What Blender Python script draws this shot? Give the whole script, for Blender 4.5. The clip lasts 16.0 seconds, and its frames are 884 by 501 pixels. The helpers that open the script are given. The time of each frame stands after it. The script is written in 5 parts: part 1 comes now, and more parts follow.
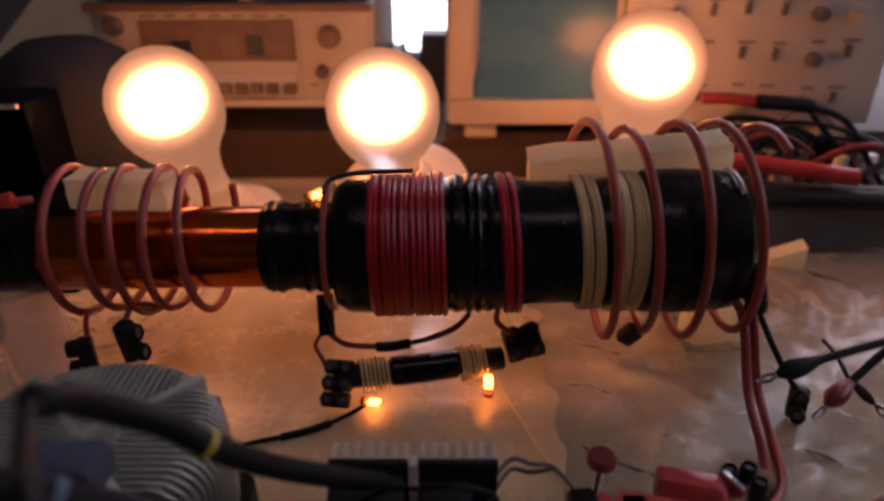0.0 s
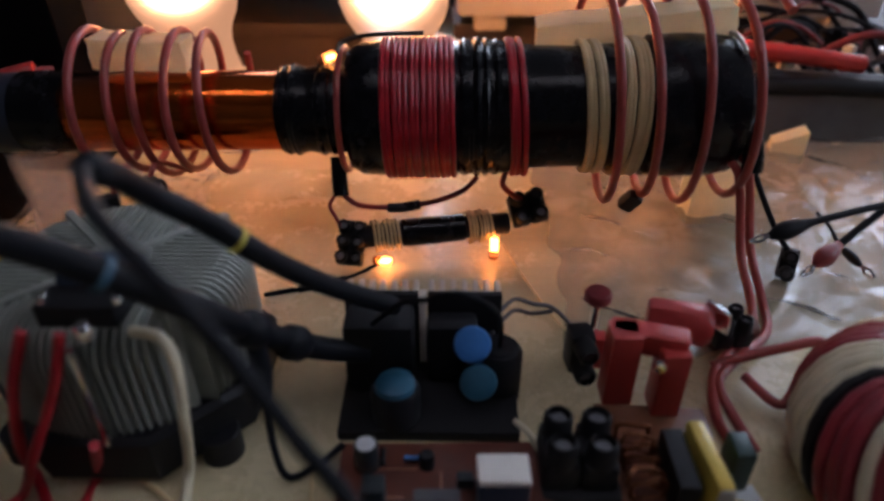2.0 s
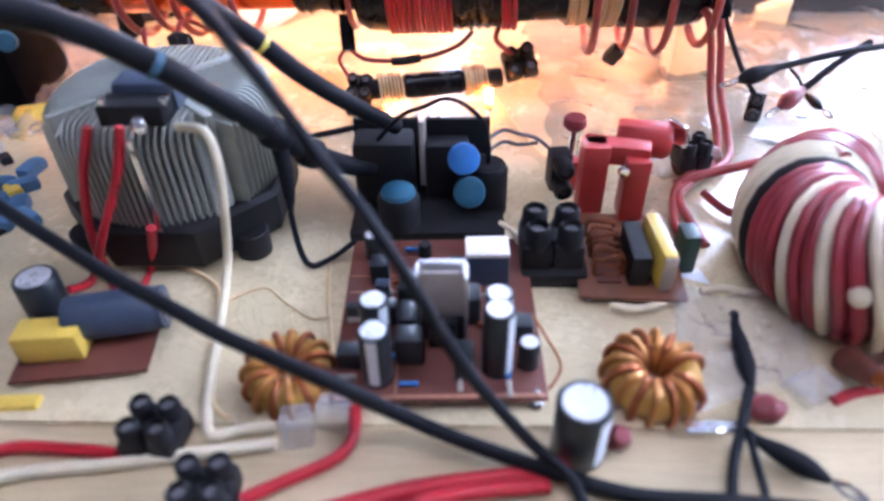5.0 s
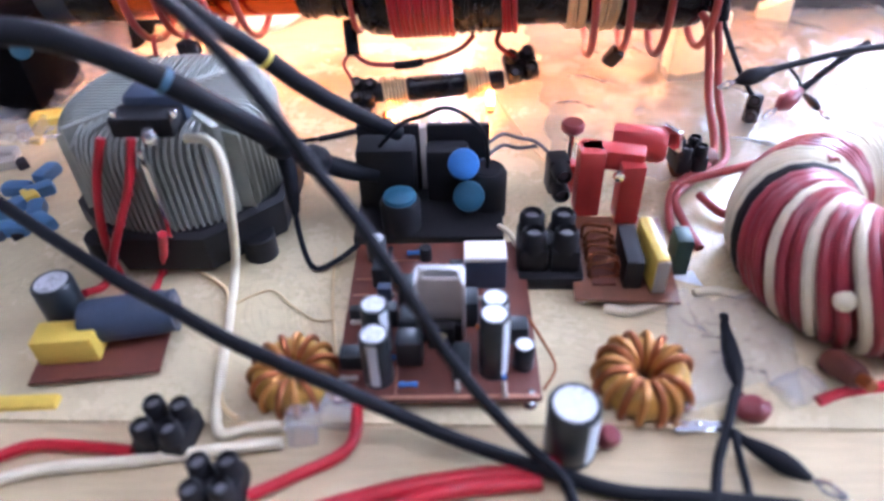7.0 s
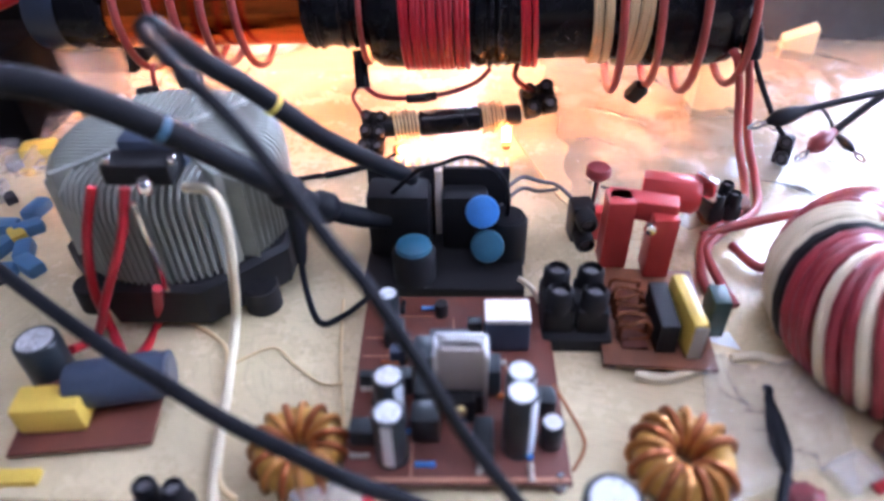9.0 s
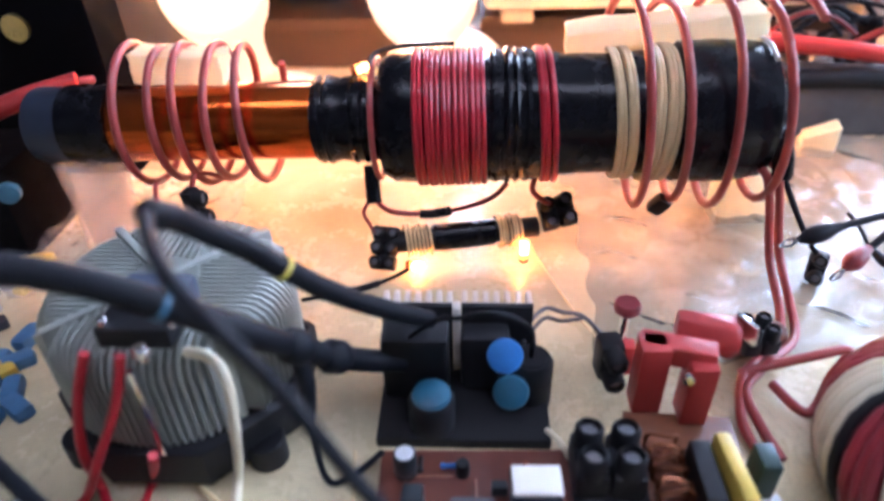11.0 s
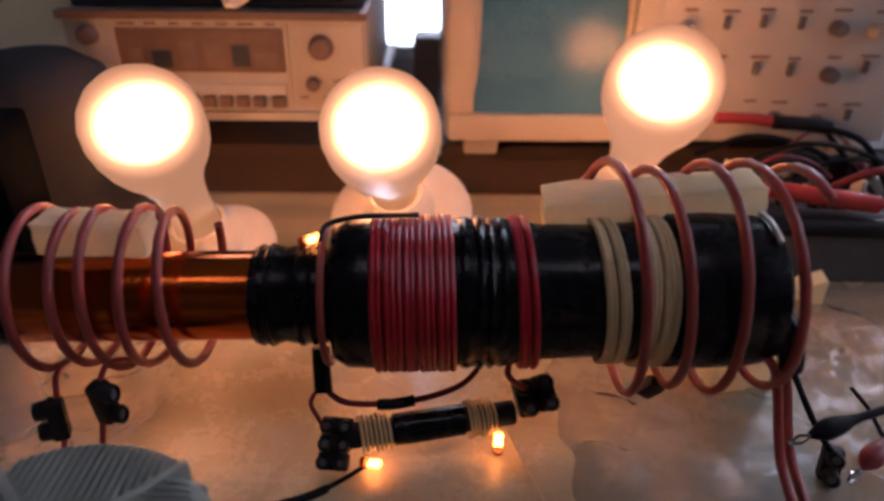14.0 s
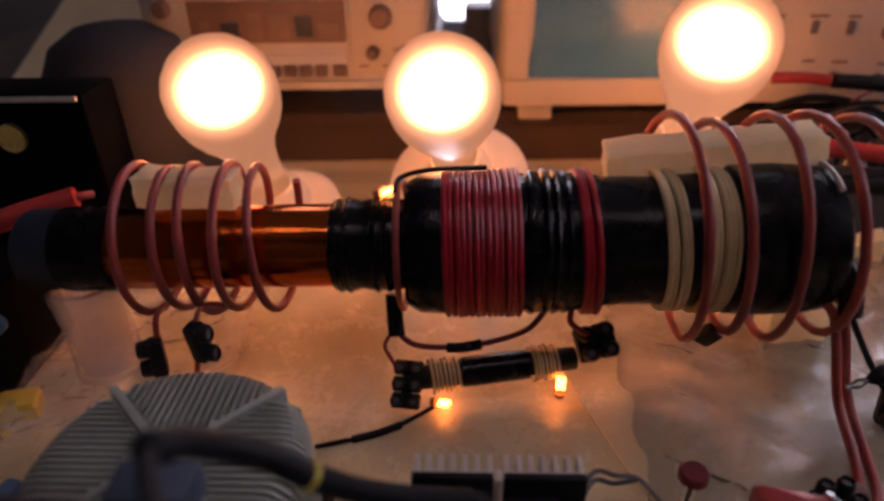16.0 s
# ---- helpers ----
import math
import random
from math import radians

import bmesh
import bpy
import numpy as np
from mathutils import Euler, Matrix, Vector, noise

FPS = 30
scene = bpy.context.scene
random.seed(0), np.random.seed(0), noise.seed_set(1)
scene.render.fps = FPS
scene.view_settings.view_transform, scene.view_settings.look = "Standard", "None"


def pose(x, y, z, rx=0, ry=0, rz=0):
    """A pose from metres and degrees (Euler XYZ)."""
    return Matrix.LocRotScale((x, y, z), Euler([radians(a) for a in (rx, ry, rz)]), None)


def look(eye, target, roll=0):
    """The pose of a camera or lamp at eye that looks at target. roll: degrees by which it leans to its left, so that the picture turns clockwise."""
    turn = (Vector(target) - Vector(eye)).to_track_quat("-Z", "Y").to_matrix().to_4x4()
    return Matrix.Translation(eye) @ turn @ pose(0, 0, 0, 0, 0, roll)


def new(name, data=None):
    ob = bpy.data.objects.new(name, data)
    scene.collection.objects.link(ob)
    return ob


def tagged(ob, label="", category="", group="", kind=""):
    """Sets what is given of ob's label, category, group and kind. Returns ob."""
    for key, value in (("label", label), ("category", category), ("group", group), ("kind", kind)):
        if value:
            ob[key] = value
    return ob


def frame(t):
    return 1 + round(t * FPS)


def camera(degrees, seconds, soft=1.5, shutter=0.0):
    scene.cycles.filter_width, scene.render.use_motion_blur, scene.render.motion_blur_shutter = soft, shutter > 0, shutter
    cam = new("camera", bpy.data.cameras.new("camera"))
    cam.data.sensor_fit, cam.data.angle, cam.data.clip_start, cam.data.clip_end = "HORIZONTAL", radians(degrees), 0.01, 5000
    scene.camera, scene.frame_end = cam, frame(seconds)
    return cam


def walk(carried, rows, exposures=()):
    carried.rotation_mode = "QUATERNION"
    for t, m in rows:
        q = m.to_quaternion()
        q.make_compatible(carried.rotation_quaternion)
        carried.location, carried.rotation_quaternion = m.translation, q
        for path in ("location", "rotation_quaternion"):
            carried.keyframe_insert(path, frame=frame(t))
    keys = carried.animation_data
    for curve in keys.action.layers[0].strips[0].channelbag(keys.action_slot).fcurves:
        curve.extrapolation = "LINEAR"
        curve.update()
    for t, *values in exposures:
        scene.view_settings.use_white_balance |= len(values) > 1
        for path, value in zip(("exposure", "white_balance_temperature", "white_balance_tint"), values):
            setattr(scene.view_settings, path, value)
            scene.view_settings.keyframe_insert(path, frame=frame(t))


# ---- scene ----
cam = camera(67.4, 16.0, soft=2.9, shutter=0.4)
cam.data.dof.use_dof, cam.data.dof.focus_distance, cam.data.dof.aperture_fstop = True, 0.335, 5.0
METRES, EYE, TILT, LEAN, TURN = 0.32, 0.234, -28.0, 0.0, 0.0
ROWS = [
    (0.0, 0.0, 0.0, 0.0, -0.0, 0.0, 0.0),
    (0.5, -0.001, 0.0008, -0.0047, -0.14, -0.2, -0.08),
    (1.0, 0.0024, -0.0078, -0.0267, -0.08, -1.12, 0.03),
    (1.5, -0.004, -0.0124, -0.0764, 0.85, -4.19, -0.31),
    (2.0, -0.0022, -0.0532, -0.1135, 0.62, -5.64, -0.44),
    (2.5, -0.0146, -0.0879, -0.1248, 1.49, -6.55, 0.14),
    (3.0, -0.0115, -0.1139, -0.1478, 1.35, -7.52, 0.3),
    (3.5, 0.0071, -0.1243, -0.1935, 1.08, -10.55, 0.26),
    (4.0, 0.0207, -0.1577, -0.2347, 1.05, -11.27, 0.17),
    (6.5, 0.0305, -0.2362, -0.2247, 2.79, -12.29, 0.66),
    (7.0, 0.0418, -0.2332, -0.2209, 2.59, -12.55, 0.67),
    (7.5, 0.0372, -0.1977, -0.2205, 2.1, -13.27, 0.28),
    (8.0, 0.0291, -0.1793, -0.2101, 2.1, -13.01, 0.03),
    (10.5, -0.0083, -0.1052, -0.0945, 2.99, -9.3, 0.05),
    (11.0, -0.015, -0.0746, -0.059, 2.59, -7.87, 0.12),
    (11.5, -0.0295, -0.0422, 0.0088, 2.31, -4.15, 0.26),
    (12.0, -0.0354, -0.0275, 0.0579, 1.79, -1.8, 0.24),
    (12.5, -0.0302, 0.0011, 0.0837, 0.4, 0.03, 0.45),
    (13.0, -0.0287, 0.0374, 0.0852, -0.32, -0.9, 0.26),
    (13.5, -0.0309, 0.0684, 0.088, -0.96, -0.91, 0.01),
    (14.0, -0.0322, 0.0896, 0.0873, -1.28, -1.0, -0.19),
    (14.5, -0.0405, 0.0783, 0.0791, -0.78, -1.06, -0.26),
    (15.0, -0.0597, 0.0506, 0.0494, 0.29, -2.93, -0.7),
    (15.5, -0.0615, 0.0486, 0.0463, 1.62, -3.3, -0.14),
    (16.0, -0.0707, 0.0345, 0.0473, 2.25, -2.8, 0.11),
]
EXPOSURES = [
    (0.0, -0.53, 7400, 51), (1.0, -0.53, 7400, 51), (1.6, -0.36, 6700, 35), (2.2, 0.42, 6150, 26), (3.0, 1.18, 5800, 23), (3.6, 1.65, 5650, 25), (4.2, 2.28, 5550, 30), (7.0, 2.5, 5550, 35), (8.2, 2.5, 5550, 35),
    (10.3, 2.3, 5650, 31), (11.0, 2.15, 5500, 28), (11.6, 1.82, 5350, 29), (12.5, 1.1, 5550, 31), (13.2, 0.36, 5800, 32), (13.8, -0.14, 6150, 35), (14.6, -0.2, 6900, 43), (15.5, -0.26, 7050, 46), (16.0, -0.3, 7400, 51)]
walk(cam, [(t, pose(0, 0, EYE, TILT, LEAN, TURN) @ pose(METRES * x, METRES * y, METRES * z, 90 + pitch, roll, yaw)) for t, x, y, z, yaw, pitch, roll in ROWS], EXPOSURES)

# ---- world and light ----
world = bpy.data.worlds.new("world")
scene.world = world
world.use_nodes = True
wn = world.node_tree
sky = wn.nodes.new("ShaderNodeTexSky")
sky.sky_type, sky.sun_disc, sky.sun_elevation, sky.sun_rotation = "NISHITA", False, radians(40), radians(200)
wn.links.new(sky.outputs[0], wn.nodes["Background"].inputs[0])
wn.nodes["Background"].inputs[1].default_value = 0.15


def window_lamp(name, at, target, w, h, watts, colour):
    """Daylight that comes in by a window's opening."""
    data = bpy.data.lights.new(name, "AREA")
    data.shape, data.size, data.size_y, data.energy, data.color = "RECTANGLE", w, h, watts, colour
    lamp = new(name, data)
    lamp.matrix_world = look(at, target)
    return lamp


window_lamp("daylight_side", (1.25, 1.79, 0.85), (0.1, 0.15, 0.0), 0.68, 1.05, 0.45, (0.80, 0.93, 1.0))
window_lamp("daylight_back", (-0.055, 1.79, 0.62), (0.0, 0.2, 0.1), 0.2, 1.4, 1.0, (0.78, 0.92, 1.0))
# Fill lamp in an unseen side window, added to cool the right side.
window_lamp("cool_fill_east", (1.78, 0.30, 0.90), (0.1, 0.35, 0.05), 1.15, 0.95, 0.22, (0.84, 0.94, 1.0))
FILAMENT, GLOW, TUBE = 36.0, 0.85, 19.0


# ---- materials ----
def mat(name, colour, rough=0.5, metal=0.0, vary=0.25, scale=60.0, fine=900.0, bump=0.15, coat=0.0, emit=None, strength=0.0, alpha=1.0, trans=0.0, spec=0.5, stretch=(1, 1, 1)):
    """A painted, plastic or metal surface: two scales of colour change, grain and fine relief."""
    m = bpy.data.materials.new(name)
    m.use_nodes = True
    n, l = m.node_tree.nodes, m.node_tree.links
    b = n["Principled BSDF"]
    co = n.new("ShaderNodeTexCoord")
    big, small = n.new("ShaderNodeTexNoise"), n.new("ShaderNodeTexNoise")
    big.inputs["Scale"].default_value, small.inputs["Scale"].default_value = scale, fine
    big.inputs["Detail"].default_value = 5
    grain = n.new("ShaderNodeMapping")
    grain.inputs["Scale"].default_value = stretch
    l.new(co.outputs["Object"], grain.inputs["Vector"])
    for q in (big, small):
        l.new(grain.outputs[0], q.inputs["Vector"])
    add = n.new("ShaderNodeMath")
    add.operation = "MULTIPLY_ADD"
    add.inputs[1].default_value = 0.35
    l.new(small.outputs[0], add.inputs[0])
    l.new(big.outputs[0], add.inputs[2])
    ramp = n.new("ShaderNodeMapRange")
    ramp.inputs[1].default_value, ramp.inputs[2].default_value = 0.35, 1.0
    ramp.inputs[3].default_value, ramp.inputs[4].default_value = 1 - vary, 1 + vary
    l.new(add.outputs[0], ramp.inputs[0])
    mul = n.new("ShaderNodeVectorMath")
    mul.operation = "SCALE"
    mul.inputs[0].default_value = colour
    l.new(ramp.outputs[0], mul.inputs["Scale"])
    l.new(mul.outputs[0], b.inputs["Base Color"])
    rr = n.new("ShaderNodeMapRange")
    rr.inputs[1].default_value, rr.inputs[2].default_value = 0.3, 1.0
    rr.inputs[3].default_value, rr.inputs[4].default_value = max(rough - 0.1, 0.02), min(rough + 0.12, 1)
    l.new(add.outputs[0], rr.inputs[0])
    l.new(rr.outputs[0], b.inputs["Roughness"])
    b.inputs["Metallic"].default_value, b.inputs["Coat Weight"].default_value = metal, coat
    b.inputs["Alpha"].default_value, b.inputs["Transmission Weight"].default_value = alpha, trans
    b.inputs["Specular IOR Level"].default_value = spec
    if bump:
        bp = n.new("ShaderNodeBump")
        bp.inputs["Strength"].default_value, bp.inputs["Distance"].default_value = bump, 0.0006
        l.new(add.outputs[0], bp.inputs["Height"])
        l.new(bp.outputs[0], b.inputs["Normal"])
    if emit:
        b.inputs["Emission Color"].default_value, b.inputs["Emission Strength"].default_value = (*emit, 1), strength
    return m


TABLE = mat("pale_wood_top", (0.50, 0.40, 0.235), 0.52, vary=0.34, scale=40, fine=500, bump=0.12, stretch=(0.12, 1, 1))
BLACK = mat("black_plastic", (0.009, 0.009, 0.011), 0.5, vary=0.3, spec=0.3)
TAPE = mat("black_tape", (0.004, 0.004, 0.006), 0.24, vary=0.4, scale=90, bump=0.25, spec=0.20)
RUBBER = mat("black_rubber", (0.006, 0.007, 0.010), 0.55, vary=0.3, bump=0.2, spec=0.16)
REDWIRE = mat("red_wire", (0.42, 0.016, 0.026), 0.32, vary=0.2, scale=90, spec=0.35)
REDDARK = mat("red_insulation", (0.30, 0.045, 0.04), 0.34, vary=0.25, scale=70)
CREAMWIRE = mat("cream_wire", (0.64, 0.49, 0.26), 0.4, vary=0.18)
FOAM = mat("white_foam", (0.93, 0.88, 0.64), 0.9, vary=0.12, scale=150, fine=2200, bump=0.9)
WHITE = mat("white_plastic", (0.74, 0.70, 0.64), 0.35, vary=0.08)
BEIGE = mat("beige_case", (0.39, 0.36, 0.31), 0.5, vary=0.12, scale=25)
PANEL = mat("cream_panel", (0.41, 0.40, 0.38), 0.5, vary=0.12, scale=30)
DARKPANEL = mat("brown_panel", (0.16, 0.11, 0.09), 0.5)
GREY = mat("grey_plastic", (0.10, 0.10, 0.11), 0.5)
ALU = mat("aluminium", (0.62, 0.62, 0.62), 0.42, metal=0.85, vary=0.18, scale=80)
ALUGREY = mat("dull_aluminium", (0.32, 0.34, 0.30), 0.5, metal=0.35, vary=0.2, scale=60)
CHROME = mat("chrome", (0.85, 0.85, 0.86), 0.12, metal=1.0, vary=0.05)
BRASS = mat("brass", (0.62, 0.48, 0.2), 0.3, metal=1.0)
PCB = mat("brown_board", (0.125, 0.034, 0.020), 0.5, vary=0.3, scale=110, fine=1400, bump=0.4)
YELLOW = mat("yellow_film", (0.66, 0.46, 0.07), 0.4, vary=0.2)
YCORE = mat("yellow_core", (0.52, 0.29, 0.05), 0.45, vary=0.3, scale=120)
COPPER = mat("copper_wire", (0.32, 0.10, 0.03), 0.34, metal=0.6, vary=0.3)
BLUE = mat("blue_disc", (0.04, 0.20, 0.55), 0.4, vary=0.2)
TEAL = mat("teal_sleeve", (0.02, 0.10, 0.16), 0.35)
CAPTOP = mat("capacitor_top", (0.72, 0.74, 0.76), 0.3, metal=0.35, vary=0.08)
REDPLASTIC = mat("red_bobbin", (0.46, 0.040, 0.036), 0.35, vary=0.15)
YELLOWRING = mat("yellow_ring", (0.6, 0.5, 0.08), 0.5)
MAROON = mat("maroon_cable", (0.27, 0.026, 0.038), 0.38, vary=0.25, scale=70)
BLUERING = mat("blue_ring", (0.03, 0.10, 0.16), 0.5)
WALL = mat("grey_wall", (0.15, 0.14, 0.14), 0.9, vary=0.15, scale=4, fine=60)
FLOORM = mat("brown_floor", (0.16, 0.11, 0.08), 0.6, vary=0.2, scale=5, fine=60)
DEEP = mat("deep_black", (0.0016, 0.0014, 0.002), 0.7, vary=0.4, spec=0.06)
NAVY = mat("navy_case", (0.012, 0.02, 0.04), 0.4, vary=0.3)
DARK = mat("dark_cloth", (0.02, 0.018, 0.022), 0.85, vary=0.4, bump=0.5)
DARKWOOD = mat("dark_wood", (0.045, 0.028, 0.02), 0.6, vary=0.35, scale=20, fine=300)
BROWNBTN = mat("brown_button", (0.14, 0.09, 0.07), 0.5)
CLOUDY = mat("cloudy_plastic", (0.75, 0.73, 0.72), 0.35, vary=0.1, alpha=0.26)
SCREEN = mat("screen_glass", (0.045, 0.16, 0.29), 0.22, vary=0.06, scale=10, coat=0.1, bump=0.0)
COPPERCOIL = mat("copper_coil", (0.44, 0.088, 0.014), 0.15, metal=1.0, vary=0.2, scale=40, bump=0.0)


def ribbed(m, scale, strength, axis="X"):
    """Fine ribs, one a turn of thin wire, along the tube."""
    n, l = m.node_tree.nodes, m.node_tree.links
    wave, bp, co = n.new("ShaderNodeTexWave"), n.new("ShaderNodeBump"), n.new("ShaderNodeTexCoord")
    wave.bands_direction = axis
    wave.inputs["Scale"].default_value, wave.inputs["Distortion"].default_value = scale, 0.3
    bp.inputs["Strength"].default_value, bp.inputs["Distance"].default_value = strength, 0.0003
    l.new(co.outputs["Object"], wave.inputs["Vector"])
    l.new(wave.outputs["Fac"], bp.inputs["Height"])
    l.new(bp.outputs[0], n["Principled BSDF"].inputs["Normal"])


ribbed(COPPERCOIL, 420.0, 0.08)


def glowing(name, colour, strength, see_through=0.0, rough=0.35, clear=False):
    """Glass that gives off light, and lets some of the light behind it through."""
    m = bpy.data.materials.new(name)
    m.use_nodes = True
    n, l = m.node_tree.nodes, m.node_tree.links
    n.remove(n["Principled BSDF"])
    e, out = n.new("ShaderNodeEmission"), n["Material Output"]
    e.inputs[0].default_value, e.inputs[1].default_value = (*colour, 1), strength
    if not see_through:
        l.new(e.outputs[0], out.inputs[0])
        return m
    t, mix = n.new("ShaderNodeBsdfTransparent" if clear else "ShaderNodeBsdfRefraction"), n.new("ShaderNodeMixShader")
    if not clear:
        t.inputs["Roughness"].default_value, t.inputs["IOR"].default_value = rough, 1.22
    mix.inputs[0].default_value = see_through
    l.new(e.outputs[0], mix.inputs[1])
    l.new(t.outputs[0], mix.inputs[2])
    l.new(mix.outputs[0], out.inputs[0])
    return m


BULBGLASS = glowing("frosted_glass", (1.0, 0.50, 0.24), GLOW, 0.62, 0.5)
HALOS = [glowing("inner_glow", (1.0, 0.48, 0.22), q, 0.8, clear=True) for q in (1.6, 2.6, 5.0)]
BULBCORE = glowing("filament_light", (1.0, 0.385, 0.115), FILAMENT)
TUBELIGHT = glowing("tube_light", (0.93, 0.97, 1.0), TUBE)
DAY = glowing("day_sky", (0.72, 0.90, 1.0), 11.0)
HAZE = glowing("fill_sky", (0.76, 0.91, 1.0), 4.0)
NEON = glowing("neon_glow", (1.0, 0.32, 0.05), 26.0)
TEALBLACK = mat("dark_sleeve", (0.012, 0.018, 0.022), 0.35)
PALEBLUE = mat("pale_print", (0.68, 0.74, 0.78), 0.5, vary=0.1)
PALEALU = mat("pale_fins", (0.70, 0.66, 0.60), 0.5, metal=0.3, vary=0.12)
GREENBLACK = mat("dark_green", (0.015, 0.05, 0.045), 0.4)
YCOPPER = mat("golden_wire", (0.45, 0.19, 0.04), 0.36, metal=0.4, vary=0.3)
SLATE = mat("slate_sleeve", (0.035, 0.052, 0.085), 0.5, vary=0.35)
BLUEPALE = mat("blue_connector", (0.06, 0.16, 0.30), 0.45)
AMBER = mat("amber_glass", (0.4, 0.12, 0.03), 0.25)
CLEAR = mat("clear_glass", (0.95, 0.9, 0.85), 0.05, vary=0.0, bump=0.0, alpha=0.22)
# Darkened copy of the clear film: its colour dims the board's right side.
DIMFILM = mat("dimmed_film", (0.21, 0.195, 0.18), 0.22, vary=0.25, scale=30, bump=0.0, alpha=0.52)
BAG = mat("clear_bag", (0.62, 0.60, 0.60), 0.07, vary=0.1, scale=40, bump=0.0, alpha=0.24)
CREAMCARD = mat("cream_card", (0.82, 0.68, 0.44), 0.8, vary=0.12, scale=20)
PALECREAM = mat("pale_cream_wire", (0.66, 0.59, 0.42), 0.4, vary=0.18)
BOARDW = mat("white_board", (0.64, 0.545, 0.335), 0.24, vary=0.13, scale=26, fine=300, bump=0.06)
DARKRED = mat("dark_red", (0.20, 0.025, 0.03), 0.4, vary=0.25)


def let_through(m, share):
    """Foam lets light pass from behind."""
    n, l = m.node_tree.nodes, m.node_tree.links
    t, mix = n.new("ShaderNodeBsdfTranslucent"), n.new("ShaderNodeMixShader")
    t.inputs[0].default_value = (1.0, 0.96, 0.78, 1)
    mix.inputs[0].default_value = share
    l.new(n["Principled BSDF"].outputs[0], mix.inputs[1])
    l.new(t.outputs[0], mix.inputs[2])
    l.new(mix.outputs[0], n["Material Output"].inputs[0])


let_through(FOAM, 0.58)


def smudged(m, dark, scale):
    """Soft grey smears and fine scratches over a pale sheet."""
    n, l = m.node_tree.nodes, m.node_tree.links
    b = n["Principled BSDF"]
    base = b.inputs["Base Color"].links[0].from_socket
    co, big, cell = n.new("ShaderNodeTexCoord"), n.new("ShaderNodeTexNoise"), n.new("ShaderNodeTexVoronoi")
    big.inputs["Scale"].default_value, big.inputs["Detail"].default_value, big.inputs["Distortion"].default_value = scale, 6, 1.5
    cell.feature = "DISTANCE_TO_EDGE"
    cell.inputs["Scale"].default_value = scale * 1.4
    l.new(co.outputs["Object"], big.inputs["Vector"])
    l.new(big.outputs["Color"], cell.inputs["Vector"])
    smear, line, mul, mix = n.new("ShaderNodeMapRange"), n.new("ShaderNodeMapRange"), n.new("ShaderNodeMath"), n.new("ShaderNodeMix")
    smear.inputs[1].default_value, smear.inputs[2].default_value, smear.inputs[3].default_value, smear.inputs[4].default_value = 0.46, 0.72, 0.0, 0.75
    line.inputs[1].default_value, line.inputs[2].default_value, line.inputs[3].default_value, line.inputs[4].default_value = 0.0, 0.05, 0.35, 0.0
    mul.operation = "MAXIMUM"
    mix.data_type = "RGBA"
    l.new(big.outputs["Fac"], smear.inputs[0])
    l.new(cell.outputs["Distance"], line.inputs[0])
    l.new(smear.outputs[0], mul.inputs[0])
    l.new(line.outputs[0], mul.inputs[1])
    l.new(mul.outputs[0], mix.inputs["Factor"])
    l.new(base, mix.inputs[6])
    mix.inputs[7].default_value = (*dark, 1)
    l.new(mix.outputs[2], b.inputs["Base Color"])


smudged(BOARDW, (0.40, 0.335, 0.215), 9.0)
PCBTAN = mat("tan_board", (0.19, 0.072, 0.034), 0.5, vary=0.35, scale=90, fine=1300, bump=0.4)
ALUTAN = mat("dull_face", (0.40, 0.36, 0.33), 0.6, metal=0.2, vary=0.15)
TRACE = mat("tinned_trace", (0.42, 0.20, 0.12), 0.4, vary=0.2)
DARKCOPPER = mat("dark_copper", (0.22, 0.075, 0.03), 0.25, metal=0.6, vary=0.3)


# ---- makers ----
INVERSE = {}


def thing(name, label, category, m=None, world=False, group="", kind=""):
    """An Empty at a thing's base. world: its parts are given in the world's metres."""
    ob = new(name)
    ob.empty_display_size = 0.01
    ob.matrix_basis = m or Matrix()
    INVERSE[ob] = ob.matrix_basis.inverted() if world else None
    return tagged(ob, label, category, group, kind)


def part(name, bm, material, parent=None, label="", smooth=True, sharp=42):
    """Link a bmesh as one mesh object under a thing or a part."""
    root = parent
    while root is not None and root.parent is not None:
        root = root.parent
    if INVERSE.get(root):
        bmesh.ops.transform(bm, matrix=INVERSE[root], verts=bm.verts)
    me = bpy.data.meshes.new(name)
    bmesh.ops.recalc_face_normals(bm, faces=bm.faces)
    bm.to_mesh(me)
    bm.free()
    me.materials.append(material)
    if smooth:
        for p in me.polygons:
            p.use_smooth = True
        me.set_sharp_from_angle(angle=radians(sharp))
    ob = new(name, me)
    ob.parent = parent
    return tagged(ob, label)


def solo(name, bm, material, label, category, group="", kind="", smooth=True, sharp=42):
    return tagged(part(name, bm, material, None, label, smooth, sharp), label, category, group, kind)


def box(sx, sy, sz, at=(0, 0, 0), bevel=0.001, m=None, seg=2):
    """A block, its base's middle at at."""
    bm = bmesh.new()
    bmesh.ops.create_cube(bm, size=1)
    for v in bm.verts:
        v.co = Vector((v.co.x * sx, v.co.y * sy, (v.co.z + 0.5) * sz))
    if bevel:
        bmesh.ops.bevel(bm, geom=list(bm.edges), offset=min(bevel, 0.45 * min(sx, sy, sz)), segments=seg, profile=0.6, affect="EDGES")
    bmesh.ops.transform(bm, matrix=Matrix.Translation(at) @ (m or Matrix()), verts=bm.verts)
    return bm


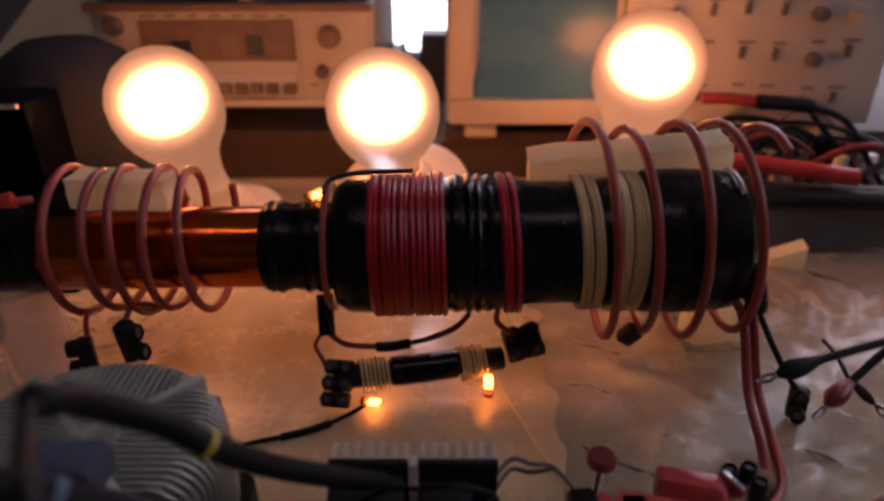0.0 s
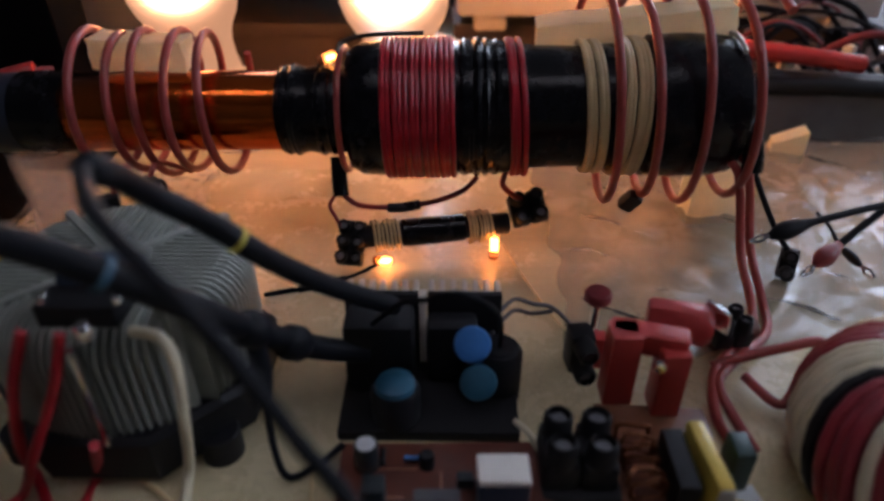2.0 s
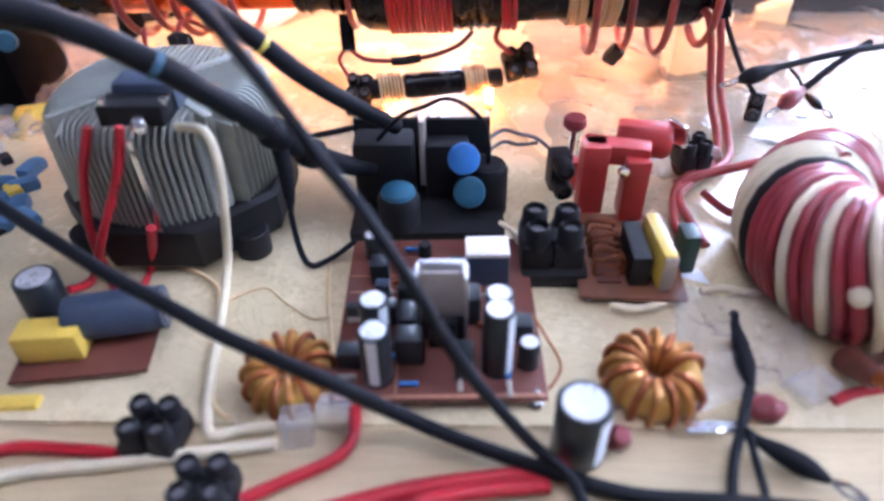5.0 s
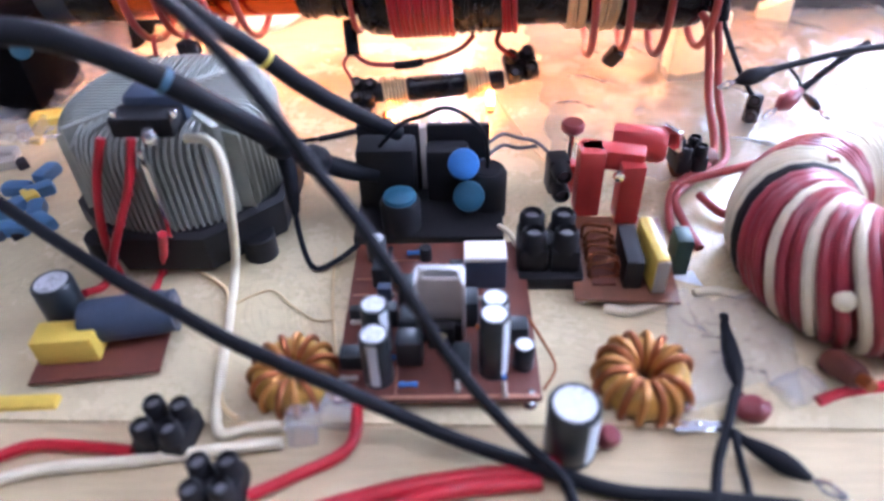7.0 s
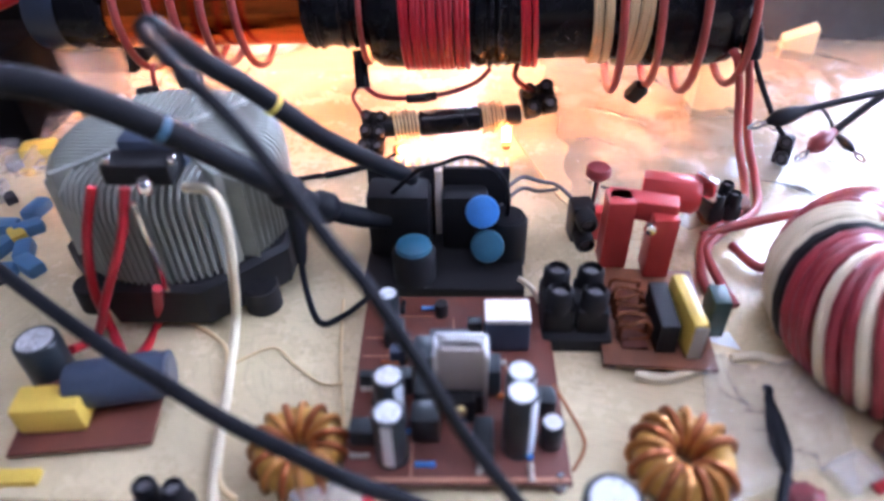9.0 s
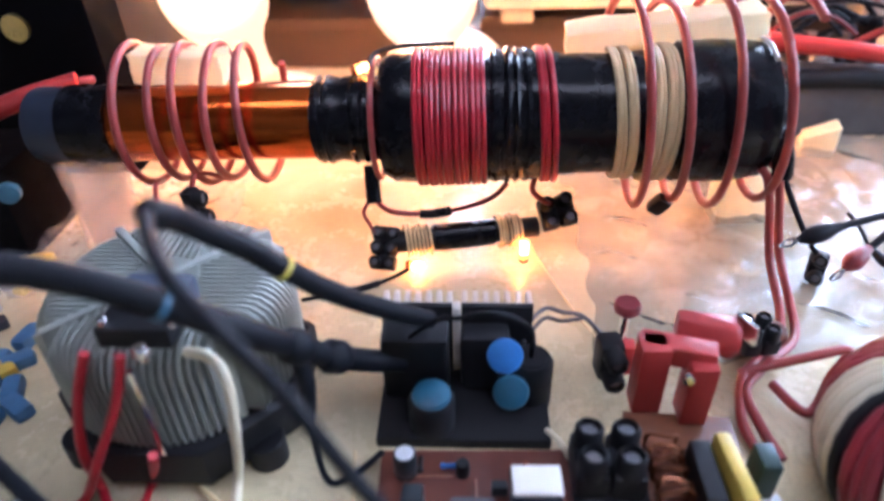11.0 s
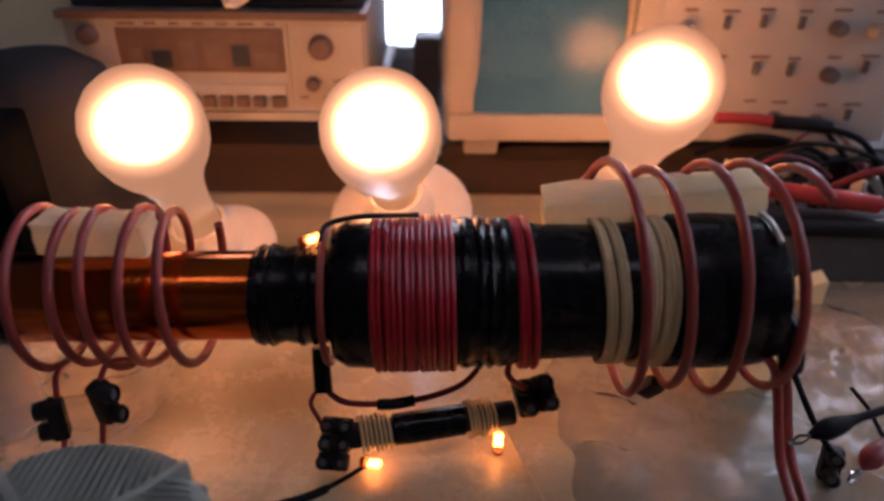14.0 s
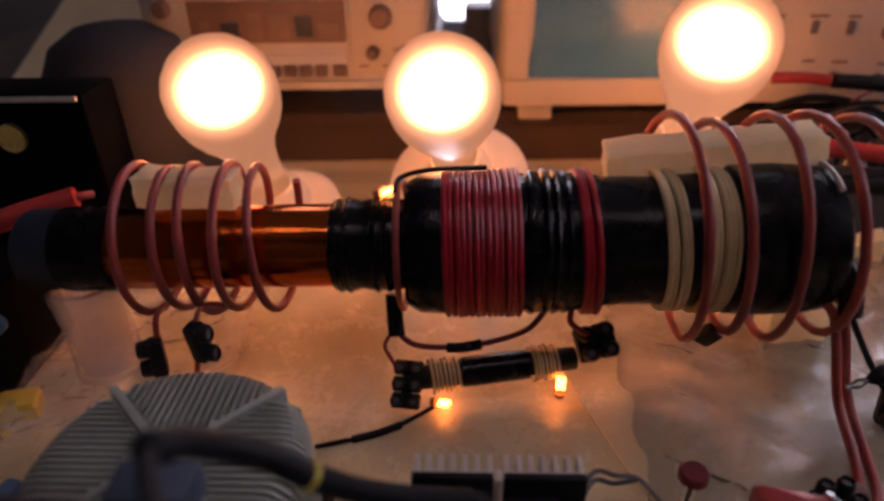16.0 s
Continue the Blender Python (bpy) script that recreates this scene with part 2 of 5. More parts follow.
def lathe(profile, seg=32, m=None, squash=1.0):
    """A turned form round z from (radius, height) pairs."""
    bm = bmesh.new()
    rings = []
    for r, h in profile:
        if r < 1e-6:
            rings.append([bm.verts.new((0, 0, h))])
        else:
            rings.append([bm.verts.new((r * math.cos(2 * math.pi * k / seg), squash * r * math.sin(2 * math.pi * k / seg), h)) for k in range(seg)])
    for a, b in zip(rings, rings[1:]):
        for k in range(seg):
            q = [a[k % len(a)], a[(k + 1) % len(a)], b[(k + 1) % len(b)], b[k % len(b)]]
            q = [v for i, v in enumerate(q) if v not in q[:i]]
            if len(q) > 2:
                bm.faces.new(q)
    for ring in (rings[0], rings[-1]):
        if len(ring) > 2:
            bm.faces.new(ring)
    if m:
        bmesh.ops.transform(bm, matrix=m, verts=bm.verts)
    return bm


def can(r, h, m=None, edge=0.0006, seg=24):
    """A round can with softened rims."""
    return lathe([(0, 0), (r - edge, 0), (r, edge), (r, h - edge), (r - edge, h), (0, h)], seg, m)


def glide(pts, k=8, closed=False):
    """A smooth line through points."""
    p = [Vector(q) for q in pts]
    if len(p) < 3:
        return p
    n, out = len(p), []
    for i in range(n if closed else n - 1):
        a, b, c, d = (p[(i + j) % n] if closed else p[min(max(i + j, 0), n - 1)] for j in (-1, 0, 1, 2))
        for s in range(k):
            t = s / k
            out.append(0.5 * (2 * b + (c - a) * t + (2 * a - 5 * b + 4 * c - d) * t * t + (3 * b - a - 3 * c + d) * t ** 3))
    return out if closed else out + [p[-1]]


def sweep(pts, r, sides=8, closed=False, radii=None):
    """A round tube along a line of points."""
    bm = bmesh.new()
    n, rings, side = len(pts), [], None
    for i, p in enumerate(pts):
        ahead = pts[(i + 1) % n] if closed or i < n - 1 else p
        back = pts[i - 1] if closed or i else p
        d = (ahead - back).normalized()
        if side is None:
            side = d.orthogonal().normalized()
        side = (side - d * side.dot(d)).normalized()
        up = d.cross(side)
        q = radii[i] if radii else r
        rings.append([bm.verts.new(p + q * (math.cos(2 * math.pi * k / sides) * side + math.sin(2 * math.pi * k / sides) * up)) for k in range(sides)])
    for i in range(n if closed else n - 1):
        a, b = rings[i], rings[(i + 1) % n]
        for k in range(sides):
            bm.faces.new((a[k], a[(k + 1) % sides], b[(k + 1) % sides], b[k]))
    if not closed:
        bm.faces.new(rings[0])
        bm.faces.new(rings[-1])
    return bm


def merge(*bms):
    out = bmesh.new()
    for b in bms:
        me = bpy.data.meshes.new("tmp")
        b.to_mesh(me)
        b.free()
        out.from_mesh(me)
        bpy.data.meshes.remove(me)
    return out


def cable(name, pts, r, material, label, category="cable", k=8, sides=10):
    return solo(name, sweep(glide(pts, k), r, sides), material, label, category)


def aim(at, to, roll=0):
    """A pose at at whose z axis points to to."""
    return Matrix.Translation(at) @ (Vector(to) - Vector(at)).to_track_quat("Z", "Y").to_matrix().to_4x4() @ pose(0, 0, 0, 0, 0, roll)


# ---- the room ----
def wall(name, sx, sy, sz, at, material, category="wall"):
    return solo(name, box(sx, sy, sz, at, 0), material, "plain grey painted wall round the workbench", category, kind="structure", smooth=False)


solo("floor", box(3.8, 4.0, 0.06, (0, 0, -0.80), 0), FLOORM, "brown floor under the workbench", "floor", kind="structure", smooth=False)
solo("ceiling", box(3.8, 4.0, 0.06, (0, 0, 1.70), 0), WALL, "plain ceiling over the workbench", "ceiling", kind="structure", smooth=False)
wall("wall_west", 0.1, 4.0, 2.44, (-1.85, 0, -0.74), WALL)
wall("wall_south", 3.6, 0.1, 2.44, (0, -1.95, -0.74), WALL)
# walls with a window opening each
solo("wall_north", merge(box(1.63, 0.1, 2.44, (-0.985, 1.85, -0.74), 0), box(0.84, 0.1, 2.44, (0.48, 1.85, -0.74), 0), box(0.2, 0.1, 2.44, (1.7, 1.85, -0.74), 0),
                         box(0.23, 0.1, 0.59, (-0.055, 1.85, -0.74), 0), box(0.23, 0.1, 0.3, (-0.055, 1.85, 1.4), 0),
                         box(0.7, 0.1, 1.04, (1.25, 1.85, -0.74), 0), box(0.7, 0.1, 0.3, (1.25, 1.85, 1.4), 0)), WALL, "grey wall with two bright windows", "wall", kind="structure", smooth=False)
win2 = thing("window_2", "bright window in the wall beyond the bench", "window", pose(1.25, 1.85, 0.30), world=True, kind="structure")
for sx, sz, x, z in ((0.03, 1.1, 0.915, 0.30), (0.03, 1.1, 1.585, 0.30), (0.64, 0.03, 1.25, 0.30), (0.64, 0.03, 1.25, 1.37), (0.02, 1.04, 1.25, 0.33)):
    part("window_frame", box(sx, 0.04, sz, (x, 1.84, z), 0.002), WHITE, win2)
solo("backdrop", box(4.0, 0.02, 2.4, (0.4, 2.15, -0.4), 0), DAY, "bright hazy daylight outside the window", "sky", kind="structure", smooth=False)
win = thing("window_1", "narrow bright window behind the instruments", "window", pose(-0.055, 1.85, -0.15), world=True, kind="structure")
for sx, sz, x, z in ((0.012, 1.55, -0.164, -0.15), (0.012, 1.55, 0.054, -0.15), (0.206, 0.02, -0.055, -0.15), (0.206, 0.02, -0.055, 1.38), (0.010, 1.51, -0.098, -0.13)):
    part("window_frame", box(sx, 0.04, sz, (x, 1.84, z), 0.002), GREY, win)
lamp = thing("ceiling_light", "fluorescent tube light on the ceiling over the bench", "ceiling light", pose(0, -0.20, 1.70), world=True)
part("housing", box(1.3, 0.09, 0.04, (0, -0.20, 1.66), 0.006), WHITE, lamp)
part("tube", lathe([(0, -0.6), (0.013, -0.6), (0.013, 0.6), (0, 0.6)], 16, pose(0, -0.20, 1.625, 0, 90, 0)), TUBELIGHT, lamp, "lit white tube")
for x in (-0.615, 0.615):
    part("end_cap", box(0.03, 0.03, 0.055, (x, -0.20, 1.608), 0.004), WHITE, lamp)
# Side opening, its glowing backdrop and frame are unseen, added for cool light.
solo("wall_east", merge(box(0.1, 1.7, 2.44, (1.85, -1.15, -0.74), 0), box(0.1, 1.1, 2.44, (1.85, 1.45, -0.74), 0),
                        box(0.1, 1.2, 1.14, (1.85, 0.3, -0.74), 0), box(0.1, 1.2, 0.3, (1.85, 0.3, 1.4), 0)), WALL, "grey wall with an added window opening beside the bench", "wall", kind="structure", smooth=False)
solo("backdrop", box(0.02, 2.0, 1.8, (2.1, 0.3, 0.0), 0), HAZE, "bright hazy daylight outside the window", "sky", kind="structure", smooth=False)
win3 = thing("fill_window", "unseen window added in the side wall for cool light", "window", pose(1.85, 0.3, 0.40), world=True, kind="structure")
for sy, sz, y, z in ((0.03, 1.0, -0.285, 0.40), (0.03, 1.0, 0.885, 0.40), (1.14, 0.03, 0.3, 0.40), (1.14, 0.03, 0.3, 1.37), (0.03, 0.94, 0.3, 0.43)):
    part("window_frame", box(0.04, sy, sz, (1.84, y, z), 0.002), WHITE, win3)

table = thing("workbench", "pale wooden workbench top crowded with parts", "table", pose(0, 0.25, -0.74), world=True)
part("tabletop", box(1.9, 1.5, 0.03, (0, 0.25, -0.03), 0.003), TABLE, table)
for x in (-0.88, 0.88):
    for y in (-0.42, 0.92):
        part("leg", box(0.05, 0.05, 0.71, (x, y, -0.74), 0.002), BEIGE, table)

# ---- the coil on its tube ----
TURNX = Matrix.Rotation(radians(90), 4, "Y")
AXIS = Matrix.Translation((0, 0.296, 0.0805)) @ Matrix.Rotation(radians(-1.0), 4, "Y") @ TURNX
coil = thing("coil_tube", "long tube wound with copper, red and cream wire and black tape", "coil", pose(-0.03, 0.296, 0.045), world=True)


def ring_band(name, profile, material, label="", seg=48):
    return part(name, lathe(profile, seg, AXIS), material, coil, label)


def winding(name, x0, x1, r, wire, material, label="", wobble=0.0, fan=0.0):
    turns = max(1, round((x1 - x0) / (2 * wire)))
    pts = []
    for i in range(turns * 40 + 1):
        a = i / 40 * 2 * math.pi
        w = wobble * math.sin(a * 0.37 + 1.3)
        pts.append(AXIS @ Vector(((r + wire * 0.85 + w * 0.4) * math.cos(a), (r + wire * 0.85 + w * 0.4) * math.sin(a), x0 + wire + (x1 - x0 - 2 * wire) * i / (turns * 40) + w - fan * math.cos(a))))
    return part(name, sweep(pts, wire, 8), material, coil, label)


ring_band("end_cap", [(0.013, -0.240), (0.0195, -0.240), (0.0205, -0.238), (0.0205, -0.222), (0.0195, -0.221), (0.013, -0.221)], NAVY, "dark plastic end cap")
ring_band("tape_end", [(0.019, -0.222), (0.0212, -0.221), (0.0214, -0.21), (0.0210, -0.1955), (0.019, -0.195)], TAPE)
ring_band("copper_winding", [(0.0195, -0.196), (0.0204, -0.195), (0.0204, -0.086), (0.0195, -0.085)], COPPERCOIL, "close winding of fine enamelled copper wire", 64)
ring_band("tape_collar", [(0.0195, -0.088), (0.0222, -0.087), (0.0226, -0.078), (0.0215, -0.074), (0.0224, -0.070), (0.0226, -0.060), (0.0218, -0.052), (0.0218, -0.046)], TAPE)
ring_band("body", [(0.0215, -0.052), (0.030, -0.0515), (0.0335, -0.046), (0.0342, -0.036), (0.0335, 0.004), (0.0340, 0.010), (0.0330, 0.0135), (0.0342, 0.018), (0.0333, 0.022),
                   (0.0335, 0.026), (0.0310, 0.042), (0.0305, 0.062), (0.0315, 0.080), (0.0330, 0.096), (0.0355, 0.098), (0.0362, 0.115), (0.0355, 0.132), (0.0340, 0.141), (0.030, 0.144), (0.018, 0.144)], TAPE, "tube bound in black tape")
winding("red_winding", -0.036, 0.003, 0.0335, 0.00150, REDWIRE, "glossy red wire wound in close turns", 0.0003)
winding("red_band", 0.0265, 0.0375, 0.0325, 0.0016, REDWIRE, "few turns of red wire", 0.0005, -0.0016)
winding("red_lead", -0.0560, -0.0528, 0.0300, 0.0016, REDDARK, "single red lead round the tube")
winding("cream_winding", 0.0630, 0.0765, 0.0312, 0.00155, CREAMWIRE, "cream wire wound in close turns", 0.0005, -0.0016)
winding("cream_winding", 0.0798, 0.0955, 0.0325, 0.00155, CREAMWIRE, "cream wire wound in close turns", 0.0005, 0.0014)
# the tape between the windings is stretched over lumps, no two alike
for x, w, r in ((0.0065, 0.0034, 0.0336), (0.0128, 0.0024, 0.0342), (0.0172, 0.0019, 0.0338), (0.0222, 0.0028, 0.0332)):
    ring_band("tape_wrap", [(r - 0.004, x - w), (r - 0.0004, x - 0.9 * w), (r + 0.0008, x - 0.4 * w), (r + 0.0013, x + 0.1 * w), (r + 0.0006, x + 0.7 * w), (r - 0.004, x + w)], TAPE)
for x, r in ((-0.0845, 0.0226), (-0.0800, 0.0230), (-0.0665, 0.0231), (-0.0610, 0.0228)):
    ring_band("tape_ridge", [(r - 0.003, x - 0.0018), (r + 0.0002, x - 0.0010), (r + 0.0007, x), (r + 0.0002, x + 0.0011), (r - 0.003, x + 0.0018)], TAPE)


def loops(name, x0, x1, turns, cy, cz, ry, rz, wire, lean, start, end, label):
    """A loose helix round the tube and the foam on it."""
    pts = []
    for i in range(int(turns * 28) + 1):
        a = start + i / 28 * 2 * math.pi
        u = i / (turns * 28)
        pts.append(Vector((x0 + (x1 - x0) * u + lean * math.sin(a) + 0.0014 * math.sin(0.63 * a + x0 * 90), cy + ry * (1 + 0.04 * math.sin(0.37 * a)) * math.cos(a), cz + rz * (1 + 0.045 * math.sin(0.41 * a + 1)) * math.sin(a) + (x1 - x0) * u * 0.02)))
    pts += [Vector(q) for q in end]
    return part(name, sweep(pts, wire, 10), REDDARK, coil, label)


loops("outer_coil", -0.187, -0.1115, 5.1, 0.298, 0.0812, 0.034, 0.0360, 0.0021, 0.001, 0.0, [], "loose turns of thick red wire round tube and foam")
loops("outer_coil", 0.066, 0.1570, 4.33, 0.300, 0.085, 0.046, 0.0535, 0.0022, -0.001, 0.0, [], "loose turns of thick red wire round tube and foam")
part("cable_tie", sweep([AXIS @ Vector((0.0362 * math.cos(a), 0.0362 * math.sin(a), 0.139)) for a in (radians(150 + 7 * k) for k in range(9))], 0.0012, 6), WHITE, coil, "white cable tie end")


def foam(at, size, m, label):
    bm = box(*size, (0, 0, 0), 0.0012)
    bmesh.ops.subdivide_edges(bm, edges=[e for e in bm.edges if e.calc_length() > 0.006], cuts=5, use_grid_fill=True)
    for v in bm.verts:
        v.co += 0.0013 * noise.noise_vector(v.co * 130 + Vector(at) * 30) + 0.0005 * noise.noise_vector(v.co * 420)
    bmesh.ops.transform(bm, matrix=Matrix.Translation(at) @ m, verts=bm.verts)
    return solo("foam_block", bm, FOAM, label, "foam block")


foam((-0.1575, 0.303, 0.0995), (0.048, 0.018, 0.0155), pose(0, 0, 0, 0, 2, 0), "short white foam block wedged under red wire loops")
foam((0.094, 0.318, 0.1078), (0.098, 0.024, 0.017), pose(0, 0, 0, 0, -7, -4), "long cream foam block wedged under red wire loops")

# supports of the tube
cup = thing("plastic_cup", "cloudy plastic cup propping the tube's end", "cup", pose(-0.221, 0.296, 0))
part("wall", lathe([(0, 0), (0.016, 0), (0.018, 0.002), (0.0165, 0.03), (0.019, 0.052), (0.0185, 0.0575), (0.016, 0.0575), (0.0145, 0.03), (0.014, 0.004), (0, 0.004)], 28), CLOUDY, cup)
part("rim", sweep([Vector((0.0180 * math.cos(a), 0.0180 * math.sin(a), 0.0580)) for a in (2 * math.pi * k / 28 for k in range(28))], 0.0014, 8, closed=True), CLOUDY, cup, "rolled rim")
post = box(0.034, 0.018, 0.046, (0.158, 0.322, 0), 0.002, pose(0, 0, 0, 0, 0, 4))
solo("foam_post", post, FOAM, "white foam post propping the tube's end", "foam block")
wedge = box(0.022, 0.016, 0.024, (0, 0, 0), 0.0015)
for v in wedge.verts:
    if v.co.x < 0 and v.co.z > 0.014:
        v.co.z -= 0.009
    v.co += 0.0012 * noise.noise_vector(v.co * 140)
bmesh.ops.transform(wedge, matrix=pose(0.240, 0.407, 0, 0, 0, -12), verts=wedge.verts)
solo("foam_scrap", wedge, FOAM, "white foam wedge beside the tool tray", "foam block")
solo("wire_tie", box(0.009, 0.007, 0.012, (0.096, 0.290, 0.026), 0.002, pose(0, 0, 0, 20, 30, 0)), BLACK, "small black tie under the red loops", "tie")


# ---- light bulbs in their holders ----
def light_bulb(base, centre, r, label, wide=0.052):
    m = aim(base, centre)
    h = (Vector(centre) - Vector(base)).length
    holder = thing("lamp_holder", "white round lamp holder under a lit bulb", "lamp holder", Matrix.Translation((base[0], base[1], 0)), world=True, group="lamp holders")
    part("base", lathe([(0, -0.002), (wide - 0.002, -0.002), (wide, 0.0), (wide, 0.006), (wide - 0.006, 0.011), (0.026, 0.014), (0, 0.014)], 48, m), WHITE, holder)
    part("socket", lathe([(0, 0.013), (0.026, 0.013), (0.024, 0.024), (0.0205, 0.030), (0.0185, max(h - r * 2.5, 0.034)), (0.016, max(h - r * 2.5, 0.034)), (0.018, 0.02), (0, 0.02)], 32, m), WHITE, holder)
    part("block", box(0.06, 0.04, max(base[2] - 0.012, 0.004), (base[0], base[1] + 0.018, 0), 0.002), BLACK, holder)
    bulb = thing("light_bulb", label, "light bulb", m, group="light bulbs")
    prof = [(0.0145, max(h - 2.45 * r, 0.024))]
    for u, q in ((-1.75, 0.42), (-1.45, 0.46), (-1.2, 0.54), (-0.98, 0.66), (-0.78, 0.80), (-0.55, 0.91), (-0.3, 0.975), (0, 1.0), (0.3, 0.955), (0.55, 0.835), (0.76, 0.65), (0.9, 0.435), (0.975, 0.22), (1.0, 0)):
        prof.append((q * r, h + u * r))
    glass = part("glass", lathe(prof, 48), BULBGLASS, bulb, "frosted glass glowing warm white")
    glass.visible_shadow = False
    core = bmesh.new()
    bmesh.ops.create_icosphere(core, subdivisions=4, radius=1.0, matrix=Matrix.Translation((0, 0, h + 0.02 * r)) @ Matrix.Diagonal((0.60 * r, 0.60 * r, 0.47 * r, 1)))
    part("filament_glow", core, BULBCORE, bulb, "white-hot glow round the filament")
    # added glowing shells imitate the frosting's soft spread of light round the filament
    for q, halo_mat in zip((0.82, 0.74, 0.67), HALOS):
        halo = bmesh.new()
        bmesh.ops.create_icosphere(halo, subdivisions=4, radius=1.0, matrix=Matrix.Translation((0, 0, h + 0.01 * r)) @ Matrix.Diagonal((q * r, q * r, (q - 0.12) * r, 1)))
        part("inner_glow", halo, halo_mat, bulb).visible_shadow = False
    part("screw_cap", lathe([(0, 0.0205), (0.008, 0.0205), (0.0130, 0.0225), (0.0130, max(h - 2.4 * r, 0.026)), (0, max(h - 2.4 * r, 0.026))], 24), BRASS, bulb, "brass screw cap")
    return bulb


light_bulb((-0.160, 0.452, 0.012), (-0.1745, 0.412, 0.120), 0.0350, "lit frosted light bulb tilted over the copper end", 0.044)
light_bulb((-0.029, 0.478, 0.028), (-0.039, 0.429, 0.113), 0.0374, "lit frosted light bulb leaning forward behind red winding")
light_bulb((0.136, 0.505, 0.030), (0.147, 0.477, 0.129), 0.0390, "lit frosted light bulb before the oscilloscope", 0.032)

# ---- instruments behind ----
shelf = thing("instrument_shelf", "dark low shelf under the instruments", "shelf", pose(0, 0.72, 0), world=True)
# Dark board added in place of the shade below the instruments.
part("shade_board", box(1.3, 0.008, 0.035, (0.02, 0.590, 0.0), 0.001), DARKWOOD, shelf)
for w, x in ((0.574, -0.343), (0.668, 0.336)):
    part("board", box(w, 0.42, 0.012, (x, 0.79, 0.036), 0.002), DARKWOOD, shelf)
for x in (-0.6, -0.12, 0.06, 0.4):
    part("support", box(0.02, 0.40, 0.036, (x, 0.79, 0.0), 0.001), DARKWOOD, shelf)

SX0, SX1, SY, SZ = 0.004, 0.372, 0.562, 0.050
scope = thing("oscilloscope", "beige oscilloscope with a blue-grey screen and knobs", "oscilloscope", pose(0.19, 0.70, SZ), world=True)
part("case", box(SX1 - SX0, 0.30, 0.165, ((SX0 + SX1) / 2, SY + 0.156, SZ + 0.009), 0.004), BEIGE, scope)
# a bezel of four bars round the screen
for nm, sx, sz, x, z in (("bezel_bar", 0.160, 0.022, 0.086, 0.062), ("bezel_bar", 0.160, 0.02, 0.086, 0.188), ("bezel_bar", 0.020, 0.104, 0.016, 0.084), ("bezel_bar", 0.020, 0.104, 0.156, 0.084)):
    part(nm, box(sx, 0.016, sz, (x, SY - 0.002, z), 0.003), BEIGE, scope)
for sx, sz, x, z in ((0.124, 0.007, 0.086, 0.0815), (0.124, 0.007, 0.086, 0.183), (0.006, 0.096, 0.0275, 0.087), (0.006, 0.096, 0.1445, 0.087)):
    part("inner_rim", box(sx, 0.008, sz, (x, SY + 0.002, z), 0.002), BEIGE, scope)
bulge = bmesh.new()
bmesh.ops.create_grid(bulge, x_segments=24, y_segments=20, size=0.5, matrix=Matrix.Translation((0.086, SY + 0.0075, 0.136)) @ Matrix.Rotation(radians(90), 4, "X") @ Matrix.Diagonal((0.126, 0.106, 1, 1)))
for v in bulge.verts:
    v.co.y -= 0.004 + (0.136 - v.co.z) * 0.07 + 0.007 * (1 - ((v.co.x - 0.086) / 0.07) ** 2 * 0.6 - ((v.co.z - 0.136) / 0.06) ** 2 * 0.4)
part("screen", bulge, SCREEN, scope, "blue-grey glass screen")
panel = part("control_panel", box(0.204, 0.006, 0.150, (0.268, SY + 0.003, 0.060), 0.002), PANEL, scope, "cream control panel with worn printing")
random.seed(4)
for i in range(6):
    for j in range(4):
        x, z = 0.186 + i * 0.030 + random.uniform(-0.003, 0.003), 0.080 + j * 0.036 + random.uniform(-0.002, 0.002)
        kind = random.random()
        if kind < 0.55:
            part("knob", lathe([(0, 0), (0.0062, 0), (0.0058, 0.009), (0.0045, 0.011), (0, 0.011)], 20, Matrix.Translation((x, SY, z)) @ Matrix.Rotation(radians(90), 4, "X")), GREY if kind < 0.35 else BEIGE, panel)
        else:
            part("slide_switch", box(0.004, 0.005, 0.010, (x, SY - 0.0015, z), 0.0008), GREY, panel)
        part("printing", box(random.uniform(0.008, 0.016), 0.0012, 0.0022, (x + 0.002, SY - 0.0001, z + 0.012), 0.0002), DARKPANEL, panel)
for x in (0.034, 0.34):
    part("foot", box(0.028, 0.03, 0.013, (x, SY + 0.012, SZ - 0.002), 0.003), BEIGE, scope)

GX0, GX1 = -0.288, -0.0565
gen = thing("signal_generator", "beige bench instrument with display strip and push buttons", "signal generator", pose(-0.16, 0.70, SZ), world=True)
part("case", box(GX1 - GX0, 0.26, 0.082, ((GX0 + GX1) / 2, SY + 0.136, 0.077), 0.004), BEIGE, gen)
front = part("front_panel", box(GX1 - GX0 - 0.006, 0.006, 0.076, ((GX0 + GX1) / 2, SY + 0.003, 0.080), 0.002), PANEL, gen)
part("top_rail", box(GX1 - GX0, 0.010, 0.006, ((GX0 + GX1) / 2, SY + 0.001, 0.1535), 0.001), BROWNBTN, front, "dark brown top rail")
part("bottom_rail", box(GX1 - GX0, 0.012, 0.007, ((GX0 + GX1) / 2, SY, 0.0765), 0.001), BEIGE, front)
part("display", box(0.126, 0.003, 0.033, (-0.184, SY - 0.0005, 0.114), 0.001), BROWNBTN, front, "brown tinted display strip")
random.seed(31)
for k in range(6):
    part("digit_window", box(random.uniform(0.009, 0.018), 0.002, random.uniform(0.012, 0.022), (-0.234 + k * 0.020, SY - 0.0022, 0.117 + random.uniform(0, 0.004)), 0.0008), (DARKPANEL, NAVY, DARKPANEL)[k % 3], front)
